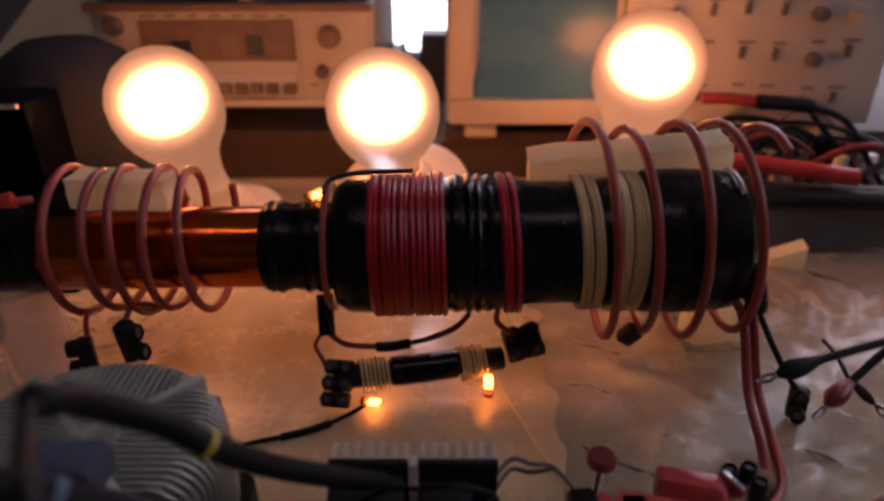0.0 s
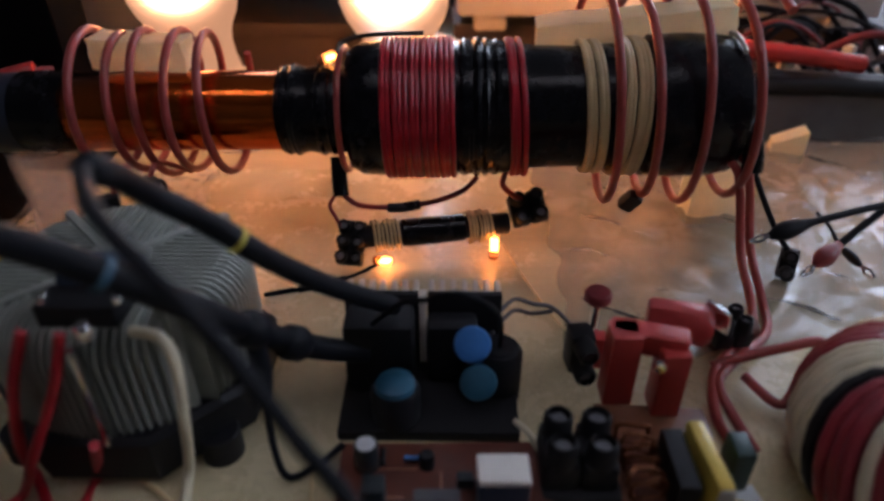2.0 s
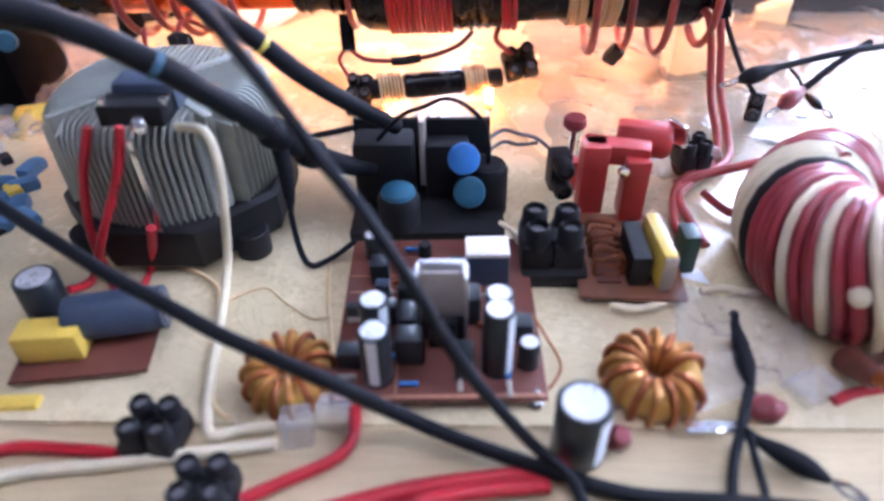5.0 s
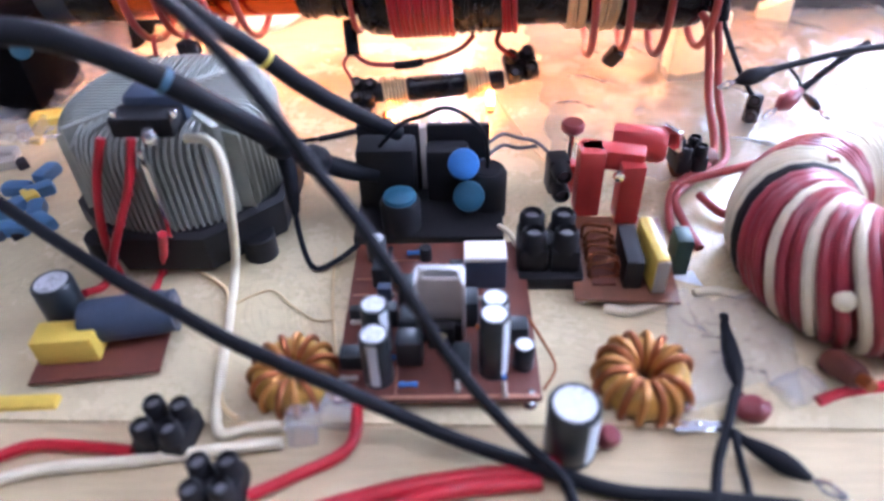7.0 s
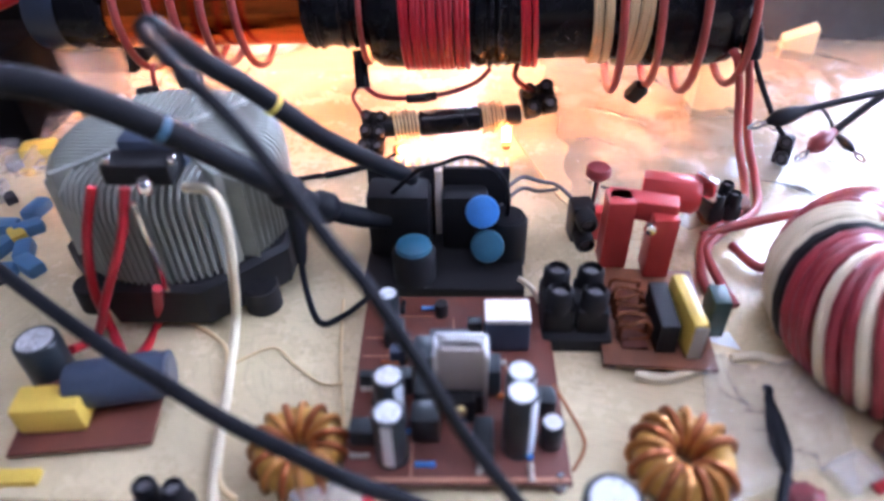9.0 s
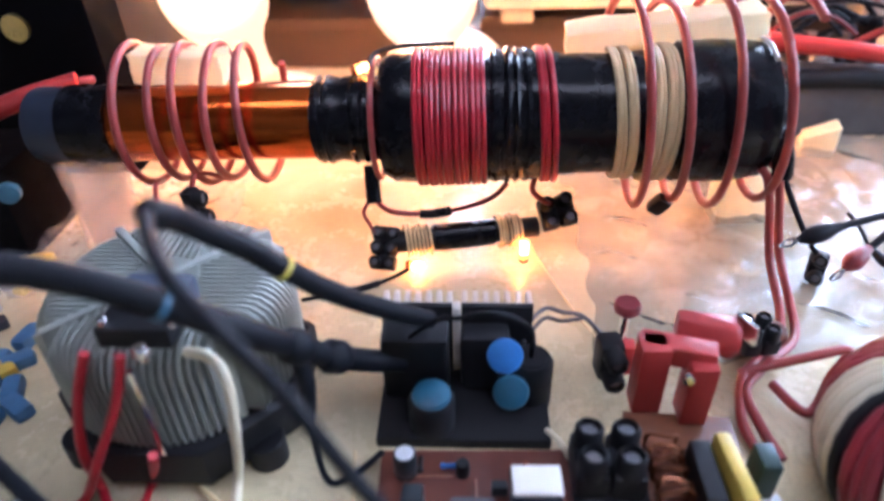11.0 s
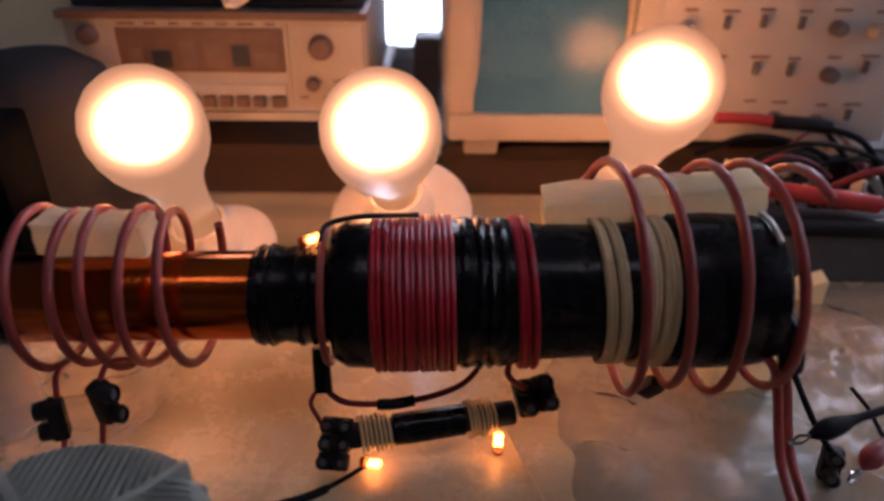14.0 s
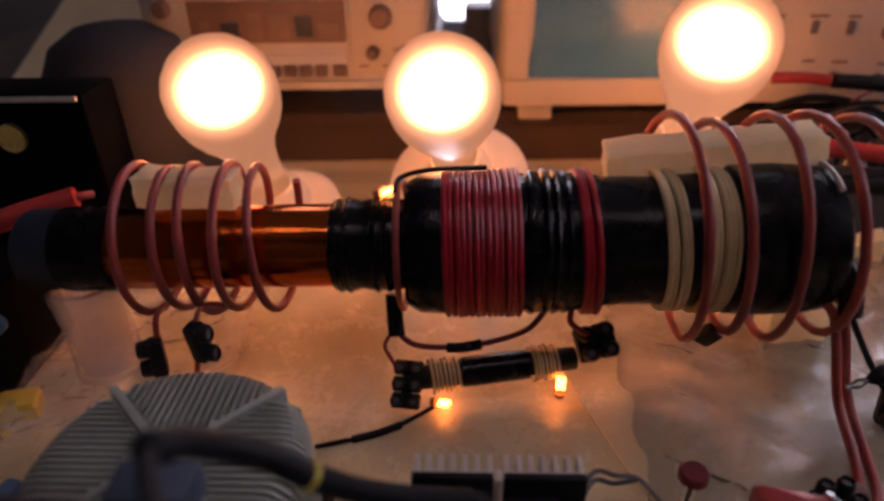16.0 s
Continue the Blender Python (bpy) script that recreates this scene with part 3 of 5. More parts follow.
for k in range(7):
    part("printing", box(random.uniform(0.006, 0.013), 0.0012, 0.0016, (-0.238 + k * 0.018, SY - 0.0002, 0.1492), 0.0002), BROWNBTN, front)
for x in (-0.1185, -0.2495):
    part("divider", box(0.003, 0.003, 0.066, (x, SY - 0.0005, 0.085), 0.0006), BEIGE, front)
part("lower_strip", box(0.126, 0.004, 0.020, (-0.184, SY - 0.0008, 0.0850), 0.001), PANEL, front)
for k in range(8):
    part("push_button", box(0.0094, 0.008, 0.0085, (-0.2340 + k * 0.0130, SY - 0.005, 0.0880), 0.001), BROWNBTN, front)
part("push_button", box(0.0110, 0.008, 0.0085, (-0.1275, SY - 0.005, 0.0880), 0.001), BROWNBTN, front)
part("sub_panel", box(0.056, 0.002, 0.062, (-0.088, SY - 0.0004, 0.0880), 0.001), BEIGE, front, "brownish sub-panel with worn print")
for x, z, r in ((-0.266, 0.142, 0.0075), (-0.266, 0.116, 0.0065), (-0.092, 0.134, 0.0095), (-0.074, 0.106, 0.0055), (-0.100, 0.106, 0.0055)):
    part("knob", lathe([(0, 0), (r, 0), (r * 0.92, 0.008), (r * 0.7, 0.010), (0, 0.010)], 24, Matrix.Translation((x, SY - 0.001, z)) @ Matrix.Rotation(radians(90), 4, "X")), BROWNBTN, front)
for k in range(5):
    part("printing", box(random.uniform(0.006, 0.012), 0.0012, 0.0016, (-0.108 + k * 0.010, SY - 0.0012, 0.094 + 0.013 * (k % 2)), 0.0002), BROWNBTN, front)
for x in (-0.27, -0.075):
    part("foot", can(0.010, 0.030, pose(x, SY + 0.03, SZ - 0.002)), BLACK, gen)
    part("foot", can(0.010, 0.030, pose(x, SY + 0.22, SZ - 0.002)), BLACK, gen)
stack = thing("dark_case", "dark navy instrument case on the signal generator", "case", pose(-0.172, 0.68, 0.159), world=True)
part("body", box(0.222, 0.20, 0.075, (-0.172, 0.676, 0.159), 0.003), NAVY, stack)
part("front", box(0.195, 0.004, 0.062, (-0.172, 0.5745, 0.165), 0.001), DEEP, stack)
gap_case = thing("grey_case", "blue-grey case standing in the gap between the instruments", "case", pose(0.02, 0.86, 0), world=True)
part("body", box(0.104, 0.05, 0.086, (0.024, 0.87, 0.0), 0.003), SLATE, gap_case)
part("lid", box(0.070, 0.046, 0.012, (0.040, 0.87, 0.0855), 0.004, pose(0, 0, 0, 0, -6, 0)), NAVY, gap_case)
# White lump stands in for the window's glare above the signal generator.
crumple = bmesh.new()
bmesh.ops.create_icosphere(crumple, subdivisions=3, radius=0.0115, matrix=Matrix.Translation((-0.155, 0.5640, 0.1690)) @ Matrix.Diagonal((0.8, 0.40, 0.7, 1)))
for v in crumple.verts:
    v.co += 0.0055 * noise.noise_vector(v.co * 150)
solo("glare_wad", crumple, WHITE, "white lump in place of window glare above the generator", "paper")

# ---- finned cooler ----
cooler = thing("heat_sink_cooler", "round finned aluminium cooler on a black fan frame", "heat sink", pose(-0.125, 0.170, 0), world=True)
CC, CR, CZ0, CZ1 = Vector((-0.125, 0.170, 0)), 0.0485, 0.027, 0.071
part("fan_frame", lathe([(0, 0.002), (0.045, 0.002), (0.052, 0.006), (0.0535, 0.014), (0.0535, 0.025), (0.051, 0.0275), (0, 0.0275)], 8, Matrix.Translation(CC) @ pose(0, 0, 0, 0, 0, 22.5)), BLACK, cooler, "black plastic fan frame")
for a in (40, 140, 220, 320):
    part("lug", can(0.008, 0.014, Matrix.Translation(CC + Vector((0.049 * math.cos(radians(a)), 0.049 * math.sin(radians(a)), 0)))), BLACK, cooler)
part("core", can(0.014, CZ1 - CZ0, Matrix.Translation(CC + Vector((0, 0, CZ0))), 0.001), ALUGREY, cooler)
for a in (45, 135):
    part("spoke", box(2 * CR - 0.004, 0.0035, CZ1 - CZ0, (0, 0, 0), 0.0005, Matrix.Translation(CC + Vector((0, 0, CZ0 + 0.0006))) @ pose(0, 0, 0, 0, 0, a)), ALUGREY, cooler)


def fin(u, a, parent):
    """One upright plate of a quarter of the cooler, its outer top corner rounded."""
    r0, r1 = abs(u) + 0.0035, math.sqrt(CR * CR - u * u)
    if r1 - r0 < 0.004:
        return
    bm = bmesh.new()
    side = [(r0, CZ0), (r1 - 0.001, CZ0), (r1, CZ0 + 0.004), (r1, CZ1 - 0.010), (r1 - 0.002, CZ1 - 0.005), (r1 - 0.006, CZ1 - 0.001), (r1 - 0.010, CZ1), (r0, CZ1)]
    if r1 - r0 < 0.012:
        side = [(r0, CZ0), (r1, CZ0), (r1, CZ1 - 0.006), (r0, CZ1 - 0.003)]
    layers = [[bm.verts.new((r, u + w, z)) for r, z in side] for w in (-0.0006, 0.0006)]
    bm.faces.new(layers[0])
    bm.faces.new(layers[1][::-1])
    for i in range(len(side)):
        j = (i + 1) % len(side)
        bm.faces.new((layers[0][i], layers[1][i], layers[1][j], layers[0][j]))
    bmesh.ops.transform(bm, matrix=Matrix.Translation(CC) @ pose(0, 0, 0, 0, 0, a), verts=bm.verts)
    part("fin", bm, ALUGREY, parent, smooth=False)


for q in (0, 90, 180, 270):
    for k in range(-13, 14):
        fin(k * 0.0028, q, cooler)
part("clip", box(0.026, 0.013, 0.009, (-0.120, 0.137, CZ1 - 0.001), 0.0014), BLACK, cooler, "black plastic clip")
part("clip_block", box(0.026, 0.016, 0.013, (-0.1180, 0.1500, CZ1 - 0.001), 0.003), SLATE, cooler, "blue-grey plastic bracket")
for x in (-0.1300, -0.1060):
    part("clip_pin", can(0.0016, 0.003, pose(x, 0.1330, CZ1 + 0.0078), 0.0004, 12), CHROME, cooler, "bright pin")
part("clip_screw", lathe([(0, 0), (0.003, 0), (0.003, 0.004), (0.002, 0.0055), (0, 0.0055)], 14, pose(-0.114, 0.1245, CZ1 + 0.001)), CHROME, cooler, "chrome screw")
part("clip_bar", box(0.0022, 0.0025, 0.043, (-0.117, 0.1195, 0.028), 0.0005), CHROME, cooler, "bright steel clip bar")


# ---- small parts made once ----
def terminal_block(m, label, ways=2, size=1.0):
    """A black screw terminal strip: a ribbed foot and a turned tower for each screw."""
    t = thing("terminal_block", label, "terminal block", m, group="terminal blocks")
    p = 0.0085 * size
    for k in range(ways):
        x = (k - (ways - 1) / 2) * p
        part("barrel", box(p * 0.94, 0.015 * size, 0.0085 * size, (x, 0, 0), 0.0016 * size), BLACK, t)
        for y in (-0.0042 * size, 0.0042 * size):
            tower = part("screw_tower", lathe([(0, 0.007 * size), (0.0036 * size, 0.007 * size), (0.0034 * size, 0.0135 * size), (0.0026 * size, 0.0145 * size), (0.0022 * size, 0.0125 * size), (0, 0.0125 * size)], 16, Matrix.Translation((x, y, 0))), BLACK, t)
            part("screw", can(0.0018 * size, 0.0006 * size, Matrix.Translation((x, y, 0.0125 * size)), 0.0001, 12), GREY, tower, "dull screw head")
    for k in range(ways - 1):
        part("bridge", can(0.0030 * size, 0.0075 * size, Matrix.Translation(((k - (ways - 2) / 2) * p, 0, 0))), BLACK, t)
    return t


def electrolytic(m, r, h, label, sleeve=None, stripe=True, group="board capacitors", turn=-45):
    """A can capacitor: sleeve, bright scored top and a pale stripe."""
    t = thing("capacitor", label, "capacitor", m, group=group)
    part("sleeve", lathe([(0, 0), (r * 0.92, 0), (r, r * 0.08), (r, r * 0.2), (r * 0.95, r * 0.28), (r, r * 0.38), (r, h - r * 0.12), (r * 0.9, h), (r * 0.80, h), (r * 0.80, h - 0.0006), (0, h - 0.0006)], 28), sleeve or TEALBLACK, t)
    part("top", lathe([(0, h - 0.0005), (r * 0.80, h - 0.0005), (r * 0.78, h - 0.0001), (0, h - 0.0001)], 28), CAPTOP, t, "bright aluminium top")
    for a in (20, 110):
        part("score", box(r * 1.2, r * 0.05, 0.00012, (0, 0, h - 0.0001), 0, pose(0, 0, 0, 0, 0, a)), ALU, t)
    if stripe:
        bm, n = bmesh.new(), 6
        cols = [[bm.verts.new(((r + 0.00012) * math.cos(a), (r + 0.00012) * math.sin(a), z)) for z in (r * 0.4, h - r * 0.14)] for a in (radians(turn - 19 + 38 * k / n) for k in range(n + 1))]
        for a, b in zip(cols, cols[1:]):
            bm.faces.new((a[0], b[0], b[1], a[1]))
        part("stripe", bm, PALEBLUE, t, "pale stripe")
    return t


def toroid(m, R, r, squash, turns, wire, core, winding_mats, label, gap=0.0, lean=0.0, name="toroid_coil"):
    """A ring core with a wire loop for each turn."""
    t = thing(name, label, "toroid coil", m, group="toroid coils" if R < 0.03 else "")
    prof = [(R + r * math.cos(a), squash * r * (1 + math.sin(a))) for a in (2 * math.pi * k / 20 for k in range(21))]
    bm = bmesh.new()
    rings = [[bm.verts.new((q * math.cos(2 * math.pi * k / 48), q * math.sin(2 * math.pi * k / 48), z)) for k in range(48)] for q, z in prof[:-1]]
    for i in range(20):
        for k in range(48):
            bm.faces.new((rings[i][k], rings[i][(k + 1) % 48], rings[(i + 1) % 20][(k + 1) % 48], rings[(i + 1) % 20][k]))
    part("core", bm, core, t)
    for k in range(turns):
        a = gap / 2 + (2 * math.pi - gap) * k / turns + random.uniform(-0.02, 0.02)
        pts = []
        for s in range(20):
            b = 2 * math.pi * s / 20
            q = R + (r + wire * 0.8) * math.cos(b)
            w = a + lean * math.sin(b) * 0.5 + lean * 0.5 * (1 - math.cos(b))
            pts.append(Vector((q * math.cos(w), q * math.sin(w), squash * r + (squash * r + wire * 0.8) * math.sin(b))))
        part("turn", sweep(pts, wire, 8, closed=True), winding_mats[k % len(winding_mats)], t)
    return t


# ---- main board with its parts ----
board = thing("circuit_board", "brown circuit board on short feet", "circuit board", pose(-0.001, 0.094, 0.0, 0, 0, 1.5))
part("board", box(0.077, 0.090, 0.0016, (0, 0, 0.0060), 0.0003), PCB, board)
for x in (-0.034, 0.034):
    for y in (-0.040, 0.040):
        part("stand_off", can(0.0025, 0.006, pose(x, y, 0)), ALU, board, "metal stand-off")
random.seed(9)
for k in range(22):
    x, y, a = random.uniform(-0.034, 0.034), random.uniform(-0.042, 0.042), random.choice((0, 90))
    part("resistor", lathe([(0, -0.0035), (0.0009, -0.0035), (0.0012, -0.0025), (0.0009, -0.0012), (0.0009, 0.0012), (0.0012, 0.0025), (0.0009, 0.0035), (0, 0.0035)], 10, pose(x, y, 0.0089, 0, 90, a)), random.choice((BEIGE, BLACK, COPPER, BLUE)), board)
random.seed(3)
for k in range(9):
    x, y, s = random.uniform(-0.035, 0.030), random.uniform(-0.040, 0.040), random.uniform(0.012, 0.030)
    part("copper_trace", box(s if k % 2 else 0.0006, 0.0006 if k % 2 else s, 0.0003, (max(min(x, 0.037 - s / 2), -0.037 + s / 2), max(min(y, 0.043 - s / 2), -0.043 + s / 2), 0.00755), 0), TRACE, board)
part("trim_strip", box(0.075, 0.0015, 0.0004, (0, -0.0435, 0.0076), 0), TRACE, board)
BZ = 0.0076
electrolytic(pose(-0.0235, 0.0735, BZ), 0.0055, 0.0255, "black electrolytic capacitor with a bright top")
electrolytic(pose(-0.0220, 0.0590, BZ), 0.0056, 0.0250, "black electrolytic capacitor with a bright top", turn=-95)
electrolytic(pose(0.0215, 0.0750, BZ), 0.0052, 0.0275, "black electrolytic capacitor with a bright top")
electrolytic(pose(0.0210, 0.0635, BZ), 0.0055, 0.0310, "tall black electrolytic capacitor with a pale stripe", turn=-40)
electrolytic(pose(0.0325, 0.0660, BZ), 0.0040, 0.012, "small black electrolytic capacitor", stripe=False)
film = thing("film_capacitor", "white box film capacitor on the brown board", "capacitor", pose(0.0185, 0.1135, BZ, 0, 0, 1))
part("case", box(0.0175, 0.0120, 0.0155, (0, 0, 0.0006), 0.0008), SLATE, film)
part("top_face", box(0.0178, 0.0122, 0.0022, (0, 0, 0.0155), 0.0007), WHITE, film, "white top")
part("resin_foot", box(0.0165, 0.0075, 0.0008, (0, 0, 0), 0.0002), GREY, film)
sink = thing("small_heat_sink", "grey U-shaped aluminium heat sink with a transistor", "heat sink", pose(0.001, 0.080, BZ))
part("face", box(0.0165, 0.0016, 0.0215, (0, -0.0010, 0.0120), 0.0007), ALUTAN, sink, "dull grey face plate")
for x in (-0.0088, 0.0088):
    part("wing", box(0.0014, 0.0095, 0.0290, (x, 0.0015, 0.003), 0.0005), ALU, sink)
part("back_plate", box(0.0176, 0.0014, 0.030, (0, 0.0060, 0.003), 0.0005), ALU, sink)
part("spring_clip", sweep(glide([(-0.0065, -0.001, 0.0325), (-0.0060, 0.0, 0.0362), (0.0060, 0.0, 0.0362), (0.0065, -0.001, 0.0325)], 6), 0.0009, 8), ALU, sink, "bent wire clip")
part("base_block", box(0.0170, 0.008, 0.010, (0, 0.001, 0.0005), 0.001), BLACK, sink)
part("transistor", box(0.0102, 0.0044, 0.0120, (0, -0.0050, 0.001), 0.0006), BLACK, sink, "black transistor package")
part("screw", lathe([(0, 0), (0.0025, 0), (0.002, 0.0018), (0, 0.002)], 12, pose(0, -0.0074, 0.0085, 90)), BRASS, sink, "brass screw")
# Dark blocks: components, and colour for the shade lacking between the capacitors.
for sx, sy, sz, x, y in ((0.010, 0.009, 0.013, -0.0110, 0.0690), (0.008, 0.012, 0.010, -0.0120, 0.0840), (0.009, 0.010, 0.014, 0.0110, 0.0900), (0.010, 0.008, 0.009, 0.0300, 0.0800), (0.007, 0.014, 0.008, 0.0090, 0.0640), (0.014, 0.006, 0.010, -0.0240, 0.0880), (0.008, 0.008, 0.011, -0.0260, 0.1120), (0.009, 0.007, 0.008, -0.0330, 0.0660)):
    solo("board_component", box(sx, sy, sz, (x, y, BZ), 0.0012), TEALBLACK, "dark block for parts and shade on the brown board", "component", "board components")
solo("relay", box(0.010, 0.012, 0.013, (-0.012, 0.098, BZ), 0.001), TEALBLACK, "dark blue-black box part on the board", "relay")
solo("bridge_rectifier", box(0.016, 0.005, 0.008, (-0.004, 0.110, BZ), 0.0008), GREY, "grey flat component on the brown board", "component")
solo("small_transistor", lathe([(0, 0), (0.0028, 0), (0.0028, 0.006), (0.0024, 0.0066), (0, 0.0066)], 14, pose(-0.008, 0.128, BZ)), BLACK, "small black transistor on the board", "transistor")
electrolytic(pose(-0.030, 0.128, BZ), 0.0045, 0.012, "small black electrolytic capacitor", stripe=False)

for x, lab in ((-0.0285, "black-faced heat sink with pale fins behind a board"), (0.0062, "black-faced heat sink with blue discs before it")):
    hs = thing("heat_sink", lab, "heat sink", pose(x, 0.1865, 0.0), group="upright heat sinks")
    part("face", box(0.0308, 0.003, 0.0435, (0, 0, 0), 0.0005), BLACK, hs, "matt black face")
    part("back_plate", box(0.0308, 0.002, 0.0418, (0, 0.0027, 0), 0.0004), PALEALU, hs)
    for k in range(7):
        part("fin", box(0.0022, 0.0085, 0.0415, (-0.0141 + k * 0.0047, 0.0078, 0), 0.0003), PALEALU, hs)
solo("spacer", box(0.0030, 0.006, 0.036, (-0.0112, 0.188, 0.006), 0.0006), WHITE, "white plastic strip between two heat sinks", "spacer")


def disc_part(at, r, material, label):
    d = thing("disc_capacitor", label, "capacitor", pose(*at), group="disc capacitors")
    part("disc", lathe([(0, -0.0024), (r * 0.6, -0.0022), (r * 0.92, -0.0013), (r, 0), (r * 0.92, 0.0013), (r * 0.6, 0.0022), (0, 0.0024)], 28, pose(0, 0, 0, 62)), material, d)
    for x in (-0.0025, 0.0025):
        part("lead", sweep([Vector((x, 0.001, -r * 0.7)), Vector((x, 0.003, 0.0065 - at[2]))], 0.0004, 6), CHROME, d)
    return d


disc_part((0.0090, 0.1660, 0.0335), 0.0076, BLUE, "bright blue disc capacitor before the heat sink")
disc_part((0.0115, 0.1580, 0.0205), 0.0076, TEAL, "dark teal disc capacitor before the heat sink")
solo("black_block", box(0.0285, 0.017, 0.034, (-0.0285, 0.1745, 0.007), 0.003), BLACK, "black component block before the heat sink", "component")
solo("black_block", box(0.021, 0.012, 0.030, (0.0010, 0.1775, 0.007), 0.003), BLACK, "black component block before the heat sink", "component")
fat = thing("black_can", "fat black can beside the heat sink", "capacitor", pose(0.0205, 0.1715, 0.0))
part("sleeve", lathe([(0, 0), (0.0092, 0), (0.0095, 0.001), (0.0095, 0.025), (0.0080, 0.0275), (0, 0.0265)], 28), BLACK, fat)
part("top", lathe([(0, 0.0270), (0.0070, 0.0270), (0.0066, 0.0280), (0, 0.0280)], 24), BLACK, fat)
# Black slab added so the ground below the heat sinks reads as shaded.
solo("shade_slab", box(0.072, 0.040, 0.0055, (-0.0080, 0.1640, 0.0018), 0.001), BLACK, "black slab in place of the shade under the heat sinks", "base")
choke = thing("choke", "black choke with a teal top before the heat sink", "choke", pose(-0.021, 0.153, 0.0070))
part("sleeve", lathe([(0, 0.0), (0.0095, 0), (0.0098, 0.014), (0.0085, 0.0165), (0, 0.0165)], 28), BLACK, choke)
part("top", lathe([(0, 0.0162), (0.0082, 0.0162), (0.0076, 0.0185), (0.004, 0.0202), (0, 0.0205)], 28), TEAL, choke, "dull teal top")

# ---- second board ----
b2 = thing("circuit_board", "small brown board with coil and red transformer", "circuit board", pose(0.080, 0.131, 0.0, 0, 0, -3))
part("board", box(0.044, 0.058, 0.0016, (0, 0, 0.0050), 0.0003), PCBTAN, b2)
for x in (-0.018, 0.018):
    for y in (-0.025, 0.025):
        part("stand_off", can(0.002, 0.005, pose(x, y, 0)), ALU, b2)
ind = thing("rod_inductor", "copper-wound inductor on the small board", "inductor", pose(0.070, 0.128, 0.0066))
for k in range(6):
    c = Vector((0, -0.0125 + k * 0.0050, 0.0052))
    ring = [c + Vector((x, 0.0012 * math.sin(k * 2.1 + x * 500), z)) for x, z in ((-0.006, 0), (-0.0058, 0.0035), (-0.003, 0.0050), (0.003, 0.0050), (0.0058, 0.0035), (0.006, 0), (0.0055, -0.0038), (0, -0.0046), (-0.0055, -0.0038))]
    part("turn", sweep(glide(ring, 4, closed=True), 0.0009, 7, closed=True), DARKCOPPER, ind)
part("foot", box(0.010, 0.034, 0.0012, (0, 0, 0), 0.0004), PCB, ind)
ycap = thing("yellow_capacitor", "yellow film-wrapped capacitor on the small board", "capacitor", pose(0.0905, 0.121, 0.0066, 0, 0, 4))
part("wrap", box(0.0065, 0.030, 0.0190, (0, 0, 0), 0.0022), YELLOW, ycap)
part("resin_end", box(0.0055, 0.0008, 0.017, (0, -0.0152, 0.001), 0.0003), BEIGE, ycap)
solo("black_component", box(0.008, 0.026, 0.015, (0.0815, 0.122, 0.0066), 0.001), BLACK, "black block part on the small board", "component")
red = thing("red_transformer", "red plastic U-shaped transformer bobbin", "transformer", pose(0.078, 0.158, 0.0066))
part("leg", box(0.0120, 0.012, 0.036, (-0.0095, 0.008, 0.0), 0.0012), REDPLASTIC, red)
part("leg", box(0.0110, 0.012, 0.032, (0.0085, 0.002, 0.0), 0.0012), REDPLASTIC, red)
part("bridge", box(0.030, 0.010, 0.010, (0.0, 0.008, 0.026), 0.0015, pose(0, 0, 0, 0, 0, -14)), REDPLASTIC, red)
part("drum", lathe([(0, -0.012), (0.0075, -0.012), (0.0082, -0.010), (0.0088, 0.010), (0.0065, 0.013), (0, 0.013)], 7, pose(0.014, 0.018, 0.0315, 0, 90, -15)), REDPLASTIC, red, "red plastic drum")
part("plate", box(0.011, 0.002, 0.011, (0.0, 0, 0), 0.0006, pose(0.0295, 0.0165, 0.030, 10, 0, -60)), CHROME, red, "bright tin plate")
part("bolt", lathe([(0, 0), (0.0028, 0), (0.0024, 0.0018), (0, 0.0022)], 12, pose(0.0015, -0.0045, 0.028, 80)), CHROME, red, "bright bolt")
postt = thing("red_post", "red-capped binding post on a metal stem", "binding post", pose(0.063, 0.1925, 0))
part("foot", box(0.007, 0.007, 0.018, (0.0025, -0.002, 0), 0.001), REDPLASTIC, postt)
part("stem", can(0.0022, 0.036, pose(0, 0, 0), 0.0003, 14), CHROME, postt, "bright metal stem")
part("cap", lathe([(0, 0.034), (0.0035, 0.034), (0.0058, 0.0365), (0.0058, 0.0395), (0.0050, 0.0405), (0, 0.0405)], 20), DARKRED, postt)
terminal_block(pose(0.0465, 0.1280, 0.0085) @ Matrix.Diagonal((1.25, 1.15, 1.1, 1)), "large black terminal block beside the small board", 2, 1.3)
solo("terminal_plinth", box(0.030, 0.028, 0.0090, (0.0475, 0.1270, 0.0), 0.004), BLACK, "black plastic plinth below a terminal block", "plinth")
terminal_block(pose(0.0550, 0.1890, 0.0170, 90, 0, 8), "black terminal block standing on end", 1, 1.35)
terminal_block(pose(0.1240, 0.1960, 0.012, 0, 0, 8), "black terminal block on red wires", 2, 1.0)
former = thing("bobbin_core", "brown ribbed former between red wires", "coil former", pose(0.1310, 0.2050, 0.0010, 0, 90, 20))
part("tube", lathe([(0, -0.011), (0.0062, -0.011), (0.0068, -0.009), (0.0060, -0.007), (0.0068, -0.004), (0.0060, -0.001), (0.0068, 0.002), (0.0060, 0.005), (0.0068, 0.008), (0.0062, 0.011), (0, 0.011)], 20, pose(-0.007, 0, 0)), PCB, former)
solo("green_component", box(0.0075, 0.012, 0.021, (0.1055, 0.1290, 0.0), 0.0015), GREENBLACK, "dark green upright component", "component")
